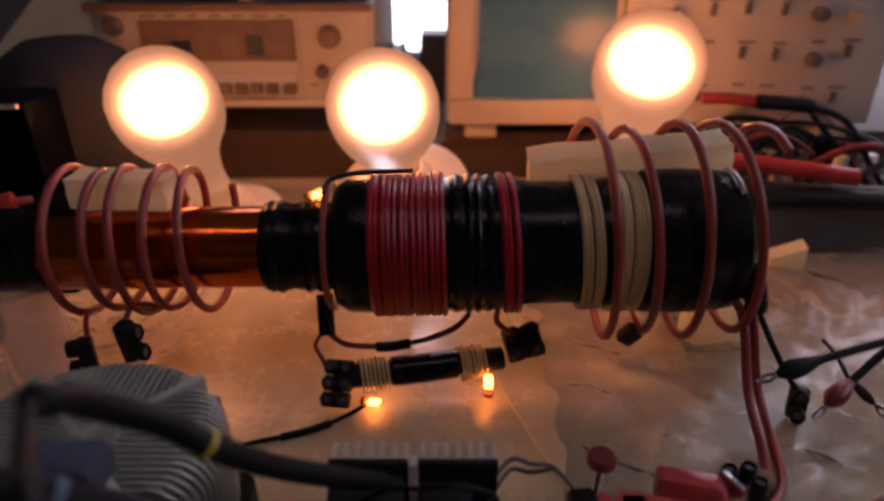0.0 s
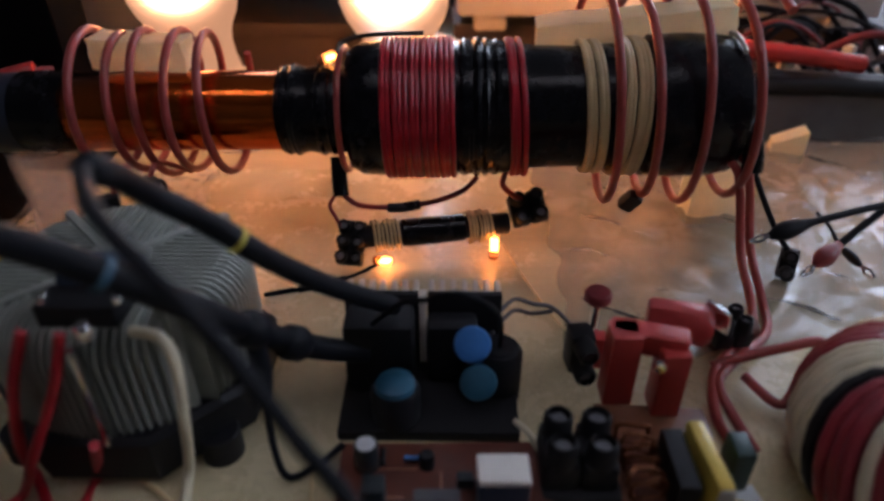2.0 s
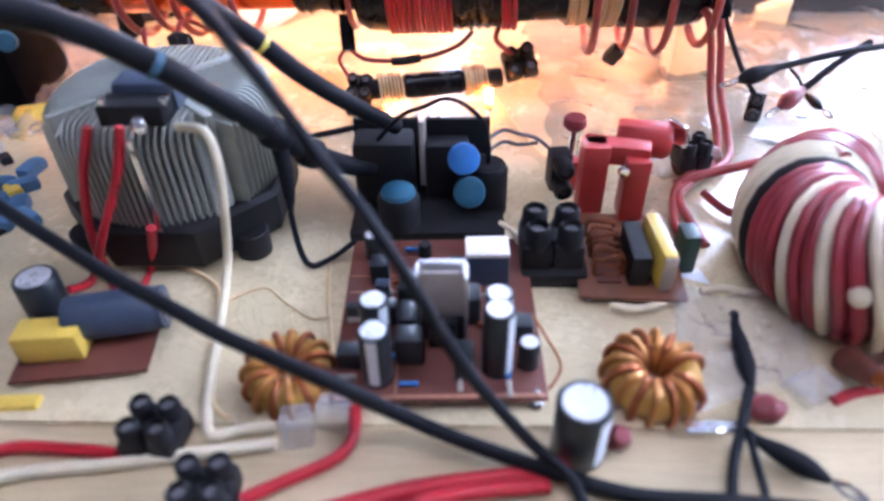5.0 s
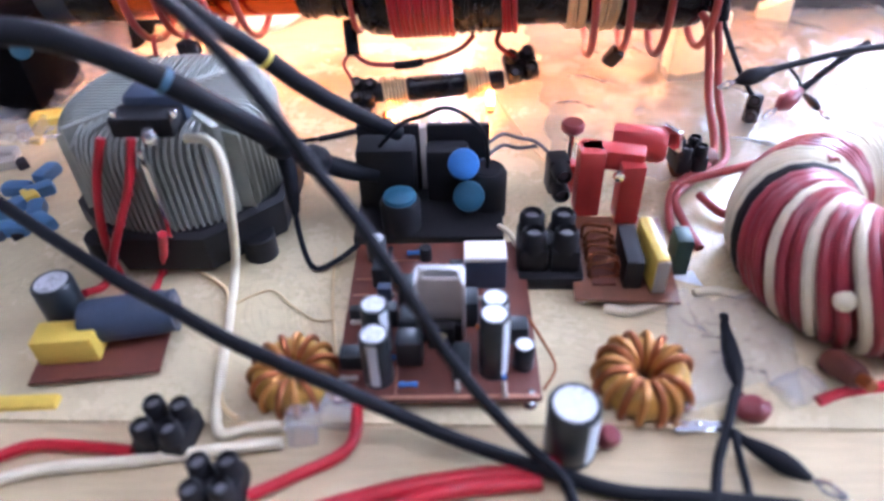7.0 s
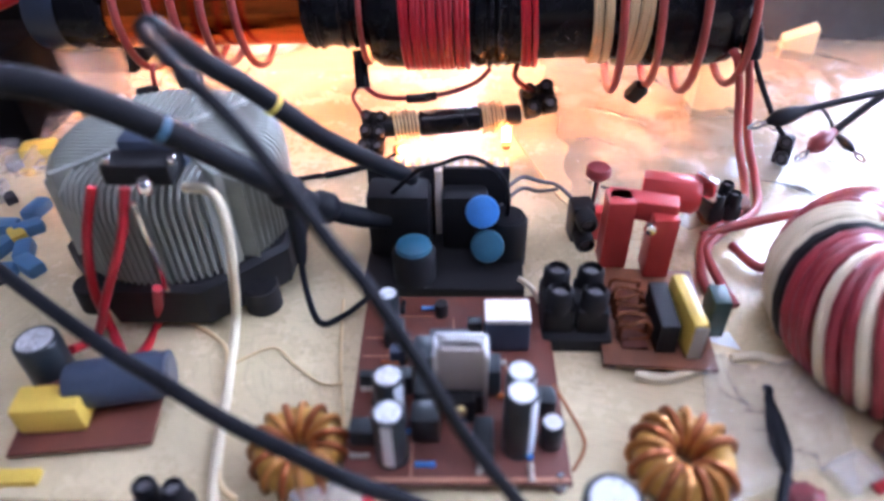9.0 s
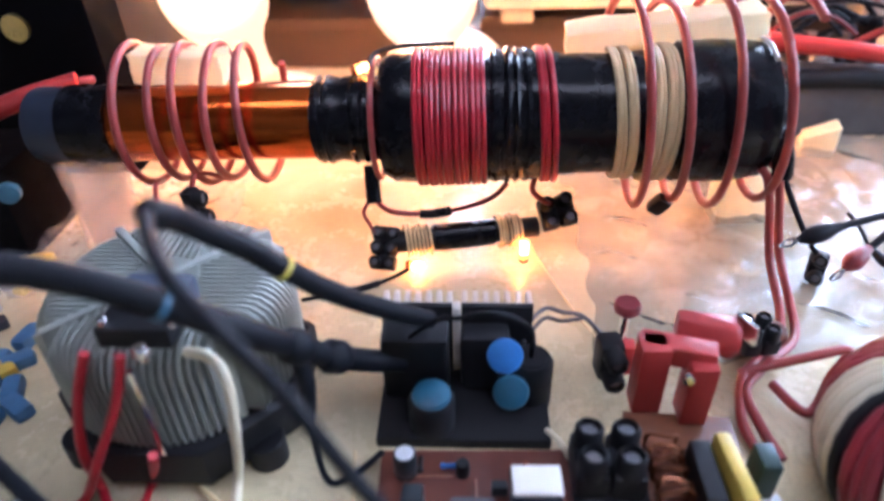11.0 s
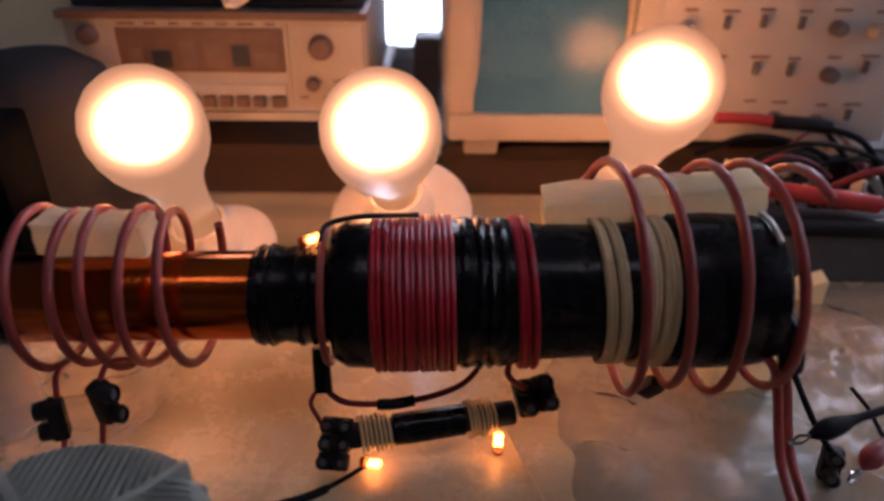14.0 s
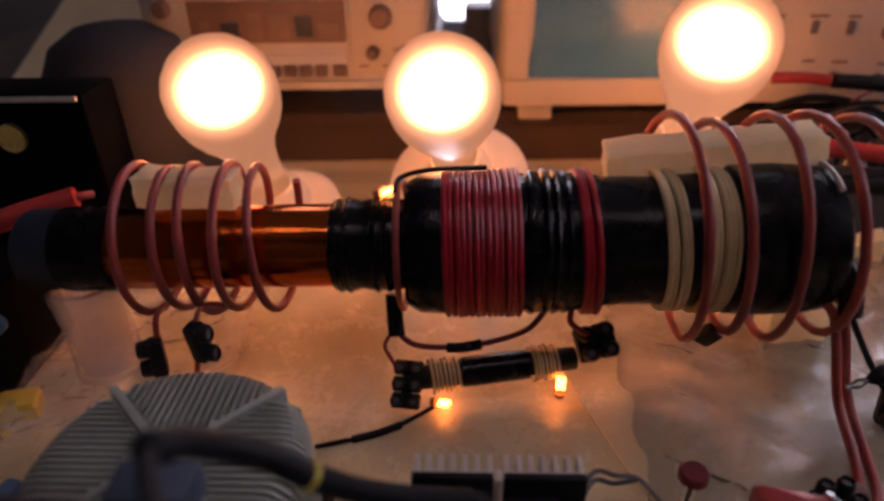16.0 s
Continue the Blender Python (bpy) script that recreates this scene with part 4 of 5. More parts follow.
solo("paper_label", box(0.016, 0.020, 0.0006, (0.107, 0.114, 0.0006), 0.0002, pose(0, 0, 0, 4, -3, 15)), PALEBLUE, "pale blue paper label on the table", "label")

# ---- toroids ----
random.seed(5)
toroid(pose(-0.0555, 0.0620, 0.0, 8, 0, 20), 0.0106, 0.0052, 1.3, 15, 0.0014, YCORE, [COPPER, YCOPPER], "yellow toroid wound with copper wire")
toroid(pose(0.0770, 0.0610, 0.0, 6, 0, 0), 0.0112, 0.0056, 1.35, 15, 0.0016, YCORE, [COPPER, YCOPPER], "yellow toroid wound with thick copper wire", 0.5)
M, C = MAROON, PALECREAM
WRAP = [C] * 21 + [M, M, M, M, C, C, C, C, BLACK, M, M, M, C, M, M, C, M, M, C, M, M, M, C, C] + [M, M, C] * 4 + [M]
toroid(pose(0.182, 0.122, 0.0), 0.0320, 0.0225, 1.1, 58, 0.0027, DARKRED, WRAP, "large toroid wound with red and cream cable", 0.0, -0.35)
electrolytic(pose(0.0470, 0.0345, 0.0, 3, -1, 0), 0.0090, 0.0285, "large loose electrolytic capacitor with a pale stripe", stripe=True, group="loose capacitors")

# ---- board and parts at the side ----
b3 = thing("circuit_board", "brown board with a yellow block and grey can", "circuit board", pose(-0.137, 0.078, 0, 0, 0, 8))
part("board", box(0.050, 0.036, 0.0016, (0, 0, 0.004), 0.0003), PCB, b3)
for x in (-0.02, 0.02):
    part("stand_off", can(0.002, 0.004, pose(x, -0.012, 0)), ALU, b3)
    part("stand_off", can(0.002, 0.004, pose(x, 0.012, 0)), ALU, b3)
solo("yellow_capacitor", box(0.024, 0.012, 0.013, (-0.147, 0.0725, 0.0058), 0.0015, pose(0, 0, 0, 0, 0, 6)), YELLOW, "yellow block capacitor on a brown board", "capacitor")
gc = thing("grey_can", "blue-grey can capacitor lying on the board", "capacitor", pose(-0.126, 0.084, 0.0150, 0, 90, 12))
part("can", lathe([(0, -0.018), (0.0085, -0.018), (0.0092, -0.016), (0.0092, 0.013), (0.0085, 0.0145), (0.0088, 0.018), (0, 0.018)], 28), SLATE, gc)
part("end_disc", lathe([(0, 0.018), (0.007, 0.018), (0.0065, 0.019), (0, 0.019)], 24), GREY, gc)
electrolytic(pose(-0.163, 0.097, 0.0), 0.0085, 0.022, "black capacitor standing beside the cooler", stripe=False, group="loose capacitors")
solo("yellow_strip", box(0.030, 0.006, 0.004, (-0.160, 0.050, 0), 0.001, pose(0, 0, 0, 0, 0, 3)), YELLOW, "yellow plastic strip on the table", "strip")
solo("orange_block", box(0.020, 0.014, 0.013, (-0.250, 0.258, 0), 0.003, pose(0, 0, 0, 0, 0, 15)), YELLOW, "orange-yellow block among the clutter", "block")
for k, (x, y) in enumerate(((-0.235, 0.190), (-0.222, 0.188), (-0.228, 0.172), (-0.214, 0.170), (-0.206, 0.160), (-0.218, 0.155), (-0.236, 0.165), (-0.226, 0.205))):
    solo("blue_clip", box(0.016, 0.009, 0.008, (x, y, 0.0), 0.003, pose(0, 0, 0, 0, 0, 37 * k)), BLUEPALE, "small blue plastic connector in a heap", "connector", "blue connectors")
terminal_block(pose(-0.0960, 0.0360, 0.0, 0, 0, -4), "black terminal block joining red wires", 2, 1.15)
terminal_block(pose(-0.0720, 0.0135, 0.0, 0, 0, 3), "black terminal block joining red wires", 2, 1.15)

# ---- lit rod before the coil ----
rod0, rod1 = Vector((-0.0500, 0.2670, 0.0190)), Vector((0.0310, 0.2830, 0.0190))
rod = thing("ferrite_rod", "black ferrite rod with cream turns at both ends", "ferrite rod", Matrix.Translation((-0.01, 0.275, 0.012)), world=True)
part("rod", lathe([(0, 0), (0.0056, 0), (0.006, 0.0005), (0.006, 0.083), (0.0056, 0.0836), (0, 0.0836)], 20, aim(rod0, rod1)), BLACK, rod)
part("sleeve", lathe([(0.0058, 0.024), (0.0074, 0.0245), (0.0077, 0.030), (0.0074, 0.0585), (0.0058, 0.059)], 20, aim(rod0, rod1)), TAPE, rod)
for lo, hi, n in ((0.0085, 0.0235, 7), (0.0600, 0.0740, 7)):
    m = aim(rod0, rod1)
    pts = [m @ Vector(((0.0082 + 0.0007 * math.sin(0.31 * a)) * math.cos(a), (0.0082 + 0.0007 * math.sin(0.31 * a)) * math.sin(a), lo + (hi - lo) * s / (n * 18))) for s, a in ((s, 2 * math.pi * s / 18) for s in range(n * 18 + 1))]
    part("wire_winding", sweep(pts, 0.0008, 6), CREAMWIRE, rod, "thin cream wire turns")
terminal_block(aim((-0.0530, 0.2700, 0.0125), (-0.0500, 0.17, 0.10), 84), "black terminal block at the rod's end", 3, 0.96)
terminal_block(aim((0.0430, 0.2930, 0.0215), (0.043, 0.19, 0.11), 15), "black terminal block hanging below the coil", 2, 1.2)
terminal_block(aim((-0.1690, 0.2620, 0.0370), (-0.2600, 0.2250, 0.0400), 0) @ Matrix.Diagonal((1, 1.3, 0.8, 1)), "black terminal block hanging on a red wire", 1, 1.05)
terminal_block(aim((-0.1540, 0.2620, 0.0460), (-0.0600, 0.2350, 0.0520), 4) @ Matrix.Diagonal((1, 1.35, 0.8, 1)), "black terminal block hanging on a red wire", 1, 1.05)


def neon(at, to, label):
    m = aim(at, to)
    h = (Vector(to) - Vector(at)).length
    n = thing("neon_lamp", label, "neon lamp", m, group="neon lamps")
    glass = part("glass", lathe([(0.0022, 0), (0.0030, 0.001), (0.0030, h - 0.003), (0.0018, h - 0.0007), (0, h)], 18), CLEAR, n, "clear glass tube")
    glass.visible_shadow = False
    for x in (-0.0011, 0.0011):
        part("electrode", can(0.0010, h * 0.55, pose(x, 0, h * 0.22), 0.0002, 10), NEON, n, "electrode glowing orange")
    part("foot", lathe([(0, -0.0015), (0.0024, -0.0015), (0.0026, 0.001), (0, 0.001)], 14), AMBER, n)


neon((-0.0395, 0.2640, 0.0060), (-0.0300, 0.2600, 0.0085), "small neon lamp glowing orange on the table")
neon((0.0245, 0.2740, 0.0035), (0.0240, 0.2700, 0.0200), "upright neon lamp glowing orange beside the rod")
neon((-0.0660, 0.3000, 0.1040), (-0.0560, 0.3020, 0.1070), "small neon lamp glowing orange on the tube")
solo("wire_clamp", sweep(glide([(-0.056, 0.288, 0.1115), (-0.054, 0.298, 0.1140), (-0.040, 0.300, 0.1170), (-0.014, 0.300, 0.1180)], 6), 0.0012, 8), BLACK, "small black clamp on top of the coil", "clamp")

# ---- wires and cables ----
P1 = [(-0.0889, 0.1120, 0.1375), (-0.0868, 0.1200, 0.1310), (-0.0820, 0.1295, 0.1190), (-0.0740, 0.1350, 0.1095), (-0.0650, 0.1365, 0.1010), (-0.0550, 0.1445, 0.0860), (-0.0420, 0.1560, 0.0690), (-0.0220, 0.1740, 0.0460)]
probe = thing("test_probe", "black test probe with a yellow ring", "test probe", pose(-0.022, 0.174, 0.04), world=True)
part("body", sweep(glide(P1, 10), 0.0038, 14), RUBBER, probe)
part("ring", sweep(glide([Vector(P1[4]) + 0.0006 * (Vector(P1[5]) - Vector(P1[3])).normalized() * k for k in (-1.3, 1.3)], 2), 0.0043, 16), YELLOWRING, probe, "yellow marker ring")
part("tail_cap", lathe([(0, -0.003), (0.003, -0.002), (0.0042, 0), (0.0042, 0.006), (0, 0.006)], 16, aim(P1[0], P1[1])), RUBBER, probe)
P2 = [(-0.2400, 0.0790, 0.1330), (-0.1850, 0.0850, 0.1340), (-0.1346, 0.1009, 0.1272), (-0.1156, 0.1100, 0.1170), (-0.0970, 0.1170, 0.1020), (-0.0869, 0.1245, 0.0890), (-0.0759, 0.1320, 0.0750), (-0.0688, 0.1430, 0.0600), (-0.0580, 0.1530, 0.0450), (-0.0450, 0.1650, 0.0310), (-0.0330, 0.1690, 0.0270)]
probe2 = thing("test_probe", "black test probe cable with a blue ring", "test probe", pose(-0.033, 0.166, 0.02), world=True)
part("body", sweep(glide(P2, 10), 0.0047, 14), RUBBER, probe2)
part("ring", sweep(glide([(-0.0980, 0.1166, 0.1028), (-0.0962, 0.1174, 0.1010)], 2), 0.0053, 16), BLUERING, probe2, "dull blue marker ring")
for k in (7, 8):
    part("collar", lathe([(0, -0.006), (0.005, -0.006), (0.0068, -0.003), (0.0068, 0.003), (0.005, 0.006), (0, 0.006)], 18, aim(P2[k], P2[k + 1])), RUBBER, probe2)
part("ground_lead", sweep(glide([P2[7], (-0.0665, 0.1400, 0.0440), (-0.0660, 0.1340, 0.0200), (-0.0600, 0.1250, 0.0050), (-0.0500, 0.1290, 0.0050), (-0.0400, 0.1370, 0.0085)], 10), 0.0014, 8), RUBBER, probe2, "thin ground lead")
part("lead_boot", sweep([Vector(P2[7]), Vector((-0.0672, 0.1412, 0.0500)), Vector((-0.0665, 0.1400, 0.0440)), Vector((-0.0665, 0.1380, 0.0340)), Vector((-0.0663, 0.1362, 0.0280))], 0.003, 10, radii=[0.0036, 0.0036, 0.0034, 0.0028, 0.0018]), RUBBER, probe2, "tapered black boot")
cable("probe_cable", [P1[0], (-0.0840, 0.1010, 0.1395), (-0.0690, 0.0780, 0.1430), (-0.0550, 0.0680, 0.1350), (-0.0465, 0.0675, 0.1210), (-0.0380, 0.0630, 0.1100), (-0.0310, 0.0600, 0.0994), (-0.0225, 0.0560, 0.0890), (-0.0080, 0.0427, 0.0730), (0.0032, 0.0363, 0.0530), (0.0153, 0.0318, 0.0340), (0.0302, 0.0262, 0.0160), (0.0432, 0.0191, 0.0060), (0.0480, 0.0000, 0.0030), (0.0600, -0.0600, 0.0030)], 0.0021, RUBBER, "thin black cable hanging from the probe")
cable("probe_cable", [(-0.2410, 0.1532, 0.0580), (-0.1975, 0.1229, 0.0560), (-0.1545, 0.0942, 0.0540), (-0.1138, 0.0687, 0.0512), (-0.0903, 0.0569, 0.0477), (-0.0685, 0.0460, 0.0443), (-0.0485, 0.0382, 0.0409), (-0.0295, 0.0314, 0.0374), (-0.0134, 0.0361, 0.0180), (0.0058, 0.0307, 0.0120), (0.0362, 0.0237, 0.0050), (0.0615, 0.0164, 0.0035), (0.0900, 0.0145, 0.0035), (0.1176, 0.0119, 0.0035)], 0.0026, RUBBER, "black cable lying across the boards")
cable("red_wire", [(-0.1337, 0.1240, 0.0743), (-0.1403, 0.1190, 0.0549), (-0.1450, 0.1160, 0.0305), (-0.1484, 0.1196, 0.0040), (-0.1309, 0.0972, 0.0100)], 0.0019, REDWIRE, "red wire hanging down the cooler", "wire")
cable("red_wire", [(-0.1202, 0.1220, 0.0754), (-0.1258, 0.1170, 0.0562), (-0.1397, 0.1140, 0.0290), (-0.1534, 0.1158, 0.0040), (-0.1572, 0.1044, 0.0080)], 0.0019, REDWIRE, "red wire hanging down the cooler", "wire")
cable("red_wire", [(-0.1178, 0.1140, 0.0336), (-0.1306, 0.1246, 0.0030), (-0.1304, 0.1096, 0.0030), (-0.1302, 0.0955, 0.0100)], 0.0020, REDWIRE, "red wire from under the cooler", "wire")
cable("cream_wire", [(-0.1013, 0.1280, 0.0716), (-0.0906, 0.1240, 0.0726), (-0.0854, 0.1190, 0.0653), (-0.0871, 0.1170, 0.0416), (-0.0959, 0.1251, 0.0060), (-0.0913, 0.0963, 0.0025), (-0.0851, 0.0600, 0.0025), (-0.0791, 0.0383, 0.0025), (-0.0686, 0.0397, 0.0025), (-0.0565, 0.0410, 0.0025)], 0.0020, PALECREAM, "cream wire hanging over the cooler", "wire")
cable("red_wire", [(-0.1602, 0.0220, 0.0030), (-0.1548, 0.0269, 0.0030), (-0.1446, 0.0312, 0.0030), (-0.1278, 0.0310, 0.0030), (-0.1068, 0.0288, 0.0040)], 0.0022, REDWIRE, "red wire to a terminal block", "wire")
cable("red_wire", [(-0.0612, 0.0125, 0.0040), (-0.0479, 0.0205, 0.0030), (-0.0337, 0.0287, 0.0030), (-0.0289, 0.0374, 0.0030), (-0.0306, 0.0540, 0.0040)], 0.0022, REDWIRE, "red wire to a terminal block", "wire")
cable("red_wire", [(-0.0378, 0.0079, 0.0040), (-0.0127, 0.0157, 0.0040), (0.0097, 0.0202, 0.0040), (0.0345, 0.0245, 0.0030), (0.0467, 0.0316, 0.0030)], 0.0030, REDWIRE, "thick bright red wire along the bench", "wire")
cable("red_wire", [(-0.0191, 0.0054, 0.0040), (-0.0013, 0.0135, 0.0040), (0.0209, 0.0175, 0.0040), (0.0360, 0.0197, 0.0030)], 0.0026, REDWIRE, "thick bright red wire along the bench", "wire")
cable("cream_cable", [(-0.1591, 0.0134, 0.0030), (-0.1394, 0.0212, 0.0030), (-0.1032, 0.0261, 0.0030), (-0.0744, 0.0310, 0.0030), (-0.0544, 0.0330, 0.0040)], 0.0021, PALECREAM, "cream cable along the table's front", "cable")
cable("cream_tube", [(0.0692, 0.1014, 0.0030), (0.0778, 0.0991, 0.0030), (0.0876, 0.1015, 0.0030), (0.0991, 0.1062, 0.0040)], 0.0022, PALECREAM, "short piece of cream tubing", "tube")
cable("cream_wire", [(0.1086, 0.1101, 0.0030), (0.1186, 0.1118, 0.0030), (0.1275, 0.1094, 0.0030), (0.1372, 0.1108, 0.0040)], 0.0018, PALECREAM, "short cream wire by the toroid", "wire")
cable("red_wire", [(0.1397, 0.0543, 0.0020), (0.1516, 0.0588, 0.0020), (0.1737, 0.0624, 0.0020)], 0.0022, REDWIRE, "red wire across the table", "wire")
cable("brown_wire", [(-0.0524, 0.1406, 0.0030), (-0.0476, 0.1027, 0.0030), (-0.0403, 0.0683, 0.0030)], 0.0008, CREAMWIRE, "thin wire beside the board", "wire")
cable("thin_wire", [(0.0354, 0.0896, 0.0100), (0.0407, 0.0810, 0.0060), (0.0454, 0.0691, 0.0030), (0.0401, 0.0582, 0.0030)], 0.0006, COPPER, "thin copper wire loop beside the board", "wire")
cable("cream_wire", [(0.0256, 0.1462, 0.0120), (0.0306, 0.1399, 0.0120), (0.0340, 0.1357, 0.0070), (0.0353, 0.1250, 0.0060)], 0.0012, PALECREAM, "short cream wire behind the board", "wire")
cable("grey_wire", [(0.018, 0.186, 0.030), (0.0284, 0.2022, 0.0280), (0.0372, 0.2020, 0.0260), (0.0469, 0.2040, 0.0220), (0.055, 0.192, 0.020)], 0.0010, GREY, "thin grey wire from heat sink to terminal", "wire")
cable("grey_wire", [(0.018, 0.184, 0.024), (0.0287, 0.2042, 0.0200), (0.0377, 0.2050, 0.0180), (0.0474, 0.2071, 0.0180)], 0.0010, GREY, "thin grey wire from heat sink to terminal", "wire")
cable("black_wire", [(-0.040, 0.263, 0.004), (-0.0484, 0.2578, 0.0020), (-0.0587, 0.2496, 0.0030), (-0.0743, 0.2426, 0.0030), (-0.0949, 0.2366, 0.0030), (-0.0798, 0.2402, 0.0040)], 0.0011, RUBBER, "black wire from a neon lamp", "wire")
cable("lead_sleeve", [(-0.0555, 0.2510, 0.0030), (-0.0664, 0.2449, 0.0035), (-0.0782, 0.2413, 0.0030)], 0.0019, RUBBER, "black sleeve on a thin wire", "sleeve")
cable("black_lead", [(-0.0300, 0.1655, 0.0440), (-0.0180, 0.1580, 0.0600), (-0.0085, 0.1510, 0.0675), (0.0020, 0.1470, 0.0735), (0.0115, 0.1510, 0.0670), (0.0180, 0.1600, 0.0540), (0.0205, 0.1690, 0.0380), (0.0205, 0.1715, 0.0275)], 0.0010, RUBBER, "thin black lead arching over the heat sinks", "cable")
cable("thin_wire", [(0.0300, 0.2860, 0.0040), (0.0340, 0.2710, 0.0035), (0.0420, 0.2450, 0.0035), (0.0500, 0.2210, 0.0040), (0.0560, 0.2000, 0.0100)], 0.0006, CREAMWIRE, "thin tan wire over the white board", "wire")
cable("tan_strand", [(-0.1170, 0.1260, 0.0030), (-0.1030, 0.1170, 0.0030), (-0.0950, 0.1070, 0.0030), (-0.0890, 0.0800, 0.0028), (-0.0820, 0.0520, 0.0028), (-0.0740, 0.0440, 0.0028)], 0.0011, CREAMWIRE, "thin tan strand on the white board for wire and faint shadow line", "wire")
# Second strand draws a faint shadow line on the board, not a wire.
cable("tan_strand", [(-0.0950, 0.1000, 0.0026), (-0.0780, 0.1120, 0.0026), (-0.0660, 0.1030, 0.0026), (-0.0540, 0.0940, 0.0026), (-0.0450, 0.0930, 0.0040)], 0.0005, CREAMWIRE, "thin tan strand on the white board for wire and faint shadow line", "wire")
# leads under the coil
solo("lead_sleeve", sweep(glide([(-0.059, 0.284, 0.0580), (-0.0585, 0.279, 0.0480), (-0.0575, 0.274, 0.0400)], 4), 0.0042, 12), TAPE, "black taped lead below the coil", "sleeve")
cable("brown_wire", [(-0.0575, 0.276, 0.0410), (-0.0480, 0.272, 0.0360), (-0.0300, 0.272, 0.0350), (-0.0100, 0.274, 0.0370), (0.0060, 0.277, 0.0420), (0.0140, 0.282, 0.0480)], 0.0014, DARKRED, "dark red wire below the coil", "wire")
cable("lead_sleeve", [(-0.0330, 0.272, 0.0345), (-0.0250, 0.272, 0.0348), (-0.0160, 0.273, 0.0360)], 0.0026, TAPE, "black tape round a thin wire", "sleeve")
cable("brown_wire", [(-0.0590, 0.277, 0.0420), (-0.0635, 0.272, 0.0360), (-0.0600, 0.268, 0.0300), (-0.0570, 0.266, 0.0250)], 0.0010, DARKRED, "thin wire to a terminal block", "wire")
cable("red_wire", [(0.030, 0.290, 0.0480), (0.028, 0.283, 0.0430), (0.034, 0.282, 0.0370), (0.040, 0.286, 0.0320)], 0.0016, REDDARK, "red lead to a terminal block", "wire")
cable("red_wire", [(-0.176, 0.286, 0.0480), (-0.1715, 0.268, 0.0560), (-0.1712, 0.263, 0.0480), (-0.1730, 0.261, 0.0250), (-0.1750, 0.254, 0.0060), (-0.168, 0.235, 0.0035), (-0.150, 0.225, 0.0035)], 0.0014, REDDARK, "red wire through a terminal block", "wire")
cable("red_wire", [(-0.140, 0.288, 0.0470), (-0.1480, 0.272, 0.0600), (-0.1505, 0.263, 0.0560), (-0.1540, 0.261, 0.0330), (-0.1590, 0.256, 0.0080), (-0.160, 0.240, 0.0035), (-0.150, 0.225, 0.0035)], 0.0014, REDDARK, "red wire through a terminal block", "wire")
for dx, dy in ((0.0, 0.0), (0.0070, 0.006)):
    cable("red_wire", [(0.132, 0.285, 0.066), (0.1400 + dx, 0.266 + dy, 0.064), (0.1450 + dx, 0.262 + dy, 0.050), (0.1480 + dx, 0.250 + dy, 0.022), (0.1470 + dx, 0.225 + dy, 0.010), (0.1400 + dx, 0.205, 0.008), (0.1250, 0.190 - dy, 0.010), (0.1130, 0.176 - dy, 0.010), (0.1080 + dx, 0.155, 0.006), (0.112 + dx, 0.140, 0.003)], 0.0022, REDDARK, "thick red wire from the coil to the boards", "wire")
cable("red_wire", [(0.1134, 0.1803, 0.0100), (0.1269, 0.1818, 0.0140), (0.1430, 0.1832, 0.0180), (0.1596, 0.1850, 0.0200), (0.1510, 0.1771, 0.0120), (0.1371, 0.1620, 0.0060), (0.1278, 0.1784, 0.0060)], 0.0022, REDDARK, "thick red wire bent to the toroid", "wire")
cable("red_wire", [(0.1399, 0.1365, 0.0060), (0.1373, 0.1463, 0.0180), (0.1464, 0.1531, 0.0380), (0.1580, 0.1532, 0.0480), (0.1615, 0.1359, 0.0520)], 0.0028, REDDARK, "thick red cable end of the toroid", "wire")
cable("black_wire", [(0.150, 0.280, 0.070), (0.158, 0.272, 0.050), (0.168, 0.262, 0.030), (0.175, 0.255, 0.020)], 0.0015, RUBBER, "black wire from the coil's end", "wire")


# ---- clips and leads ----
def clip(a, b, c, material, label, r=0.0042):
    """A crocodile clip in its sleeve: jaws, boot and cable."""
    a, b, c = Vector(a), Vector(b), Vector(c)
    t = thing("crocodile_clip", label, "clip", Matrix.Translation(a), world=True, group="crocodile clips")
    n = 10
    pts = [a.lerp(b, k / n) for k in range(n + 1)]
    part("boot", sweep(pts, r, 12, radii=[r * q for q in (0.35, 0.6, 0.85, 1, 1.05, 1.0, 0.95, 0.85, 0.7, 0.55, 0.5)]), material, t)
    d = (a - b).normalized()
    for s in (-1, 1):
        up = d.orthogonal().normalized() * s
        part("jaw", sweep([a, a + d * 0.005 + up * 0.0016, a + d * 0.011 + up * 0.0004], 0.0009, 6), CHROME, t)
    part("cable", sweep(glide([b, b.lerp(c, 0.5) + Vector((0, 0, 0.002)), c], 8), r * 0.42, 10), RUBBER, t)


clip((0.1640, 0.2580, 0.0280), (0.1860, 0.2630, 0.0330), (0.2700, 0.2850, 0.0380), RUBBER, "black crocodile clip on a lead", 0.0048)
clip((0.1890, 0.2518, 0.0140), (0.2043, 0.2619, 0.0200), (0.2437, 0.2814, 0.0400), DARKRED, "red crocodile clip on a black lead", 0.0050)
clip((0.2167, 0.2565, 0.0100), (0.2148, 0.2776, 0.0100), (0.2167, 0.3083, 0.0120), RUBBER, "small black clip on the film", 0.0026)
terminal_block(aim((0.1792, 0.2608, 0.0100), (0.1309, 0.1499, 0.0600), 0), "black terminal block beside red wires", 1, 1.1)
clip((0.1109, 0.0566, 0.0060), (0.1130, 0.0853, 0.0100), (0.1137, 0.0899, 0.0100), RUBBER, "black test clip on the table", 0.0035)
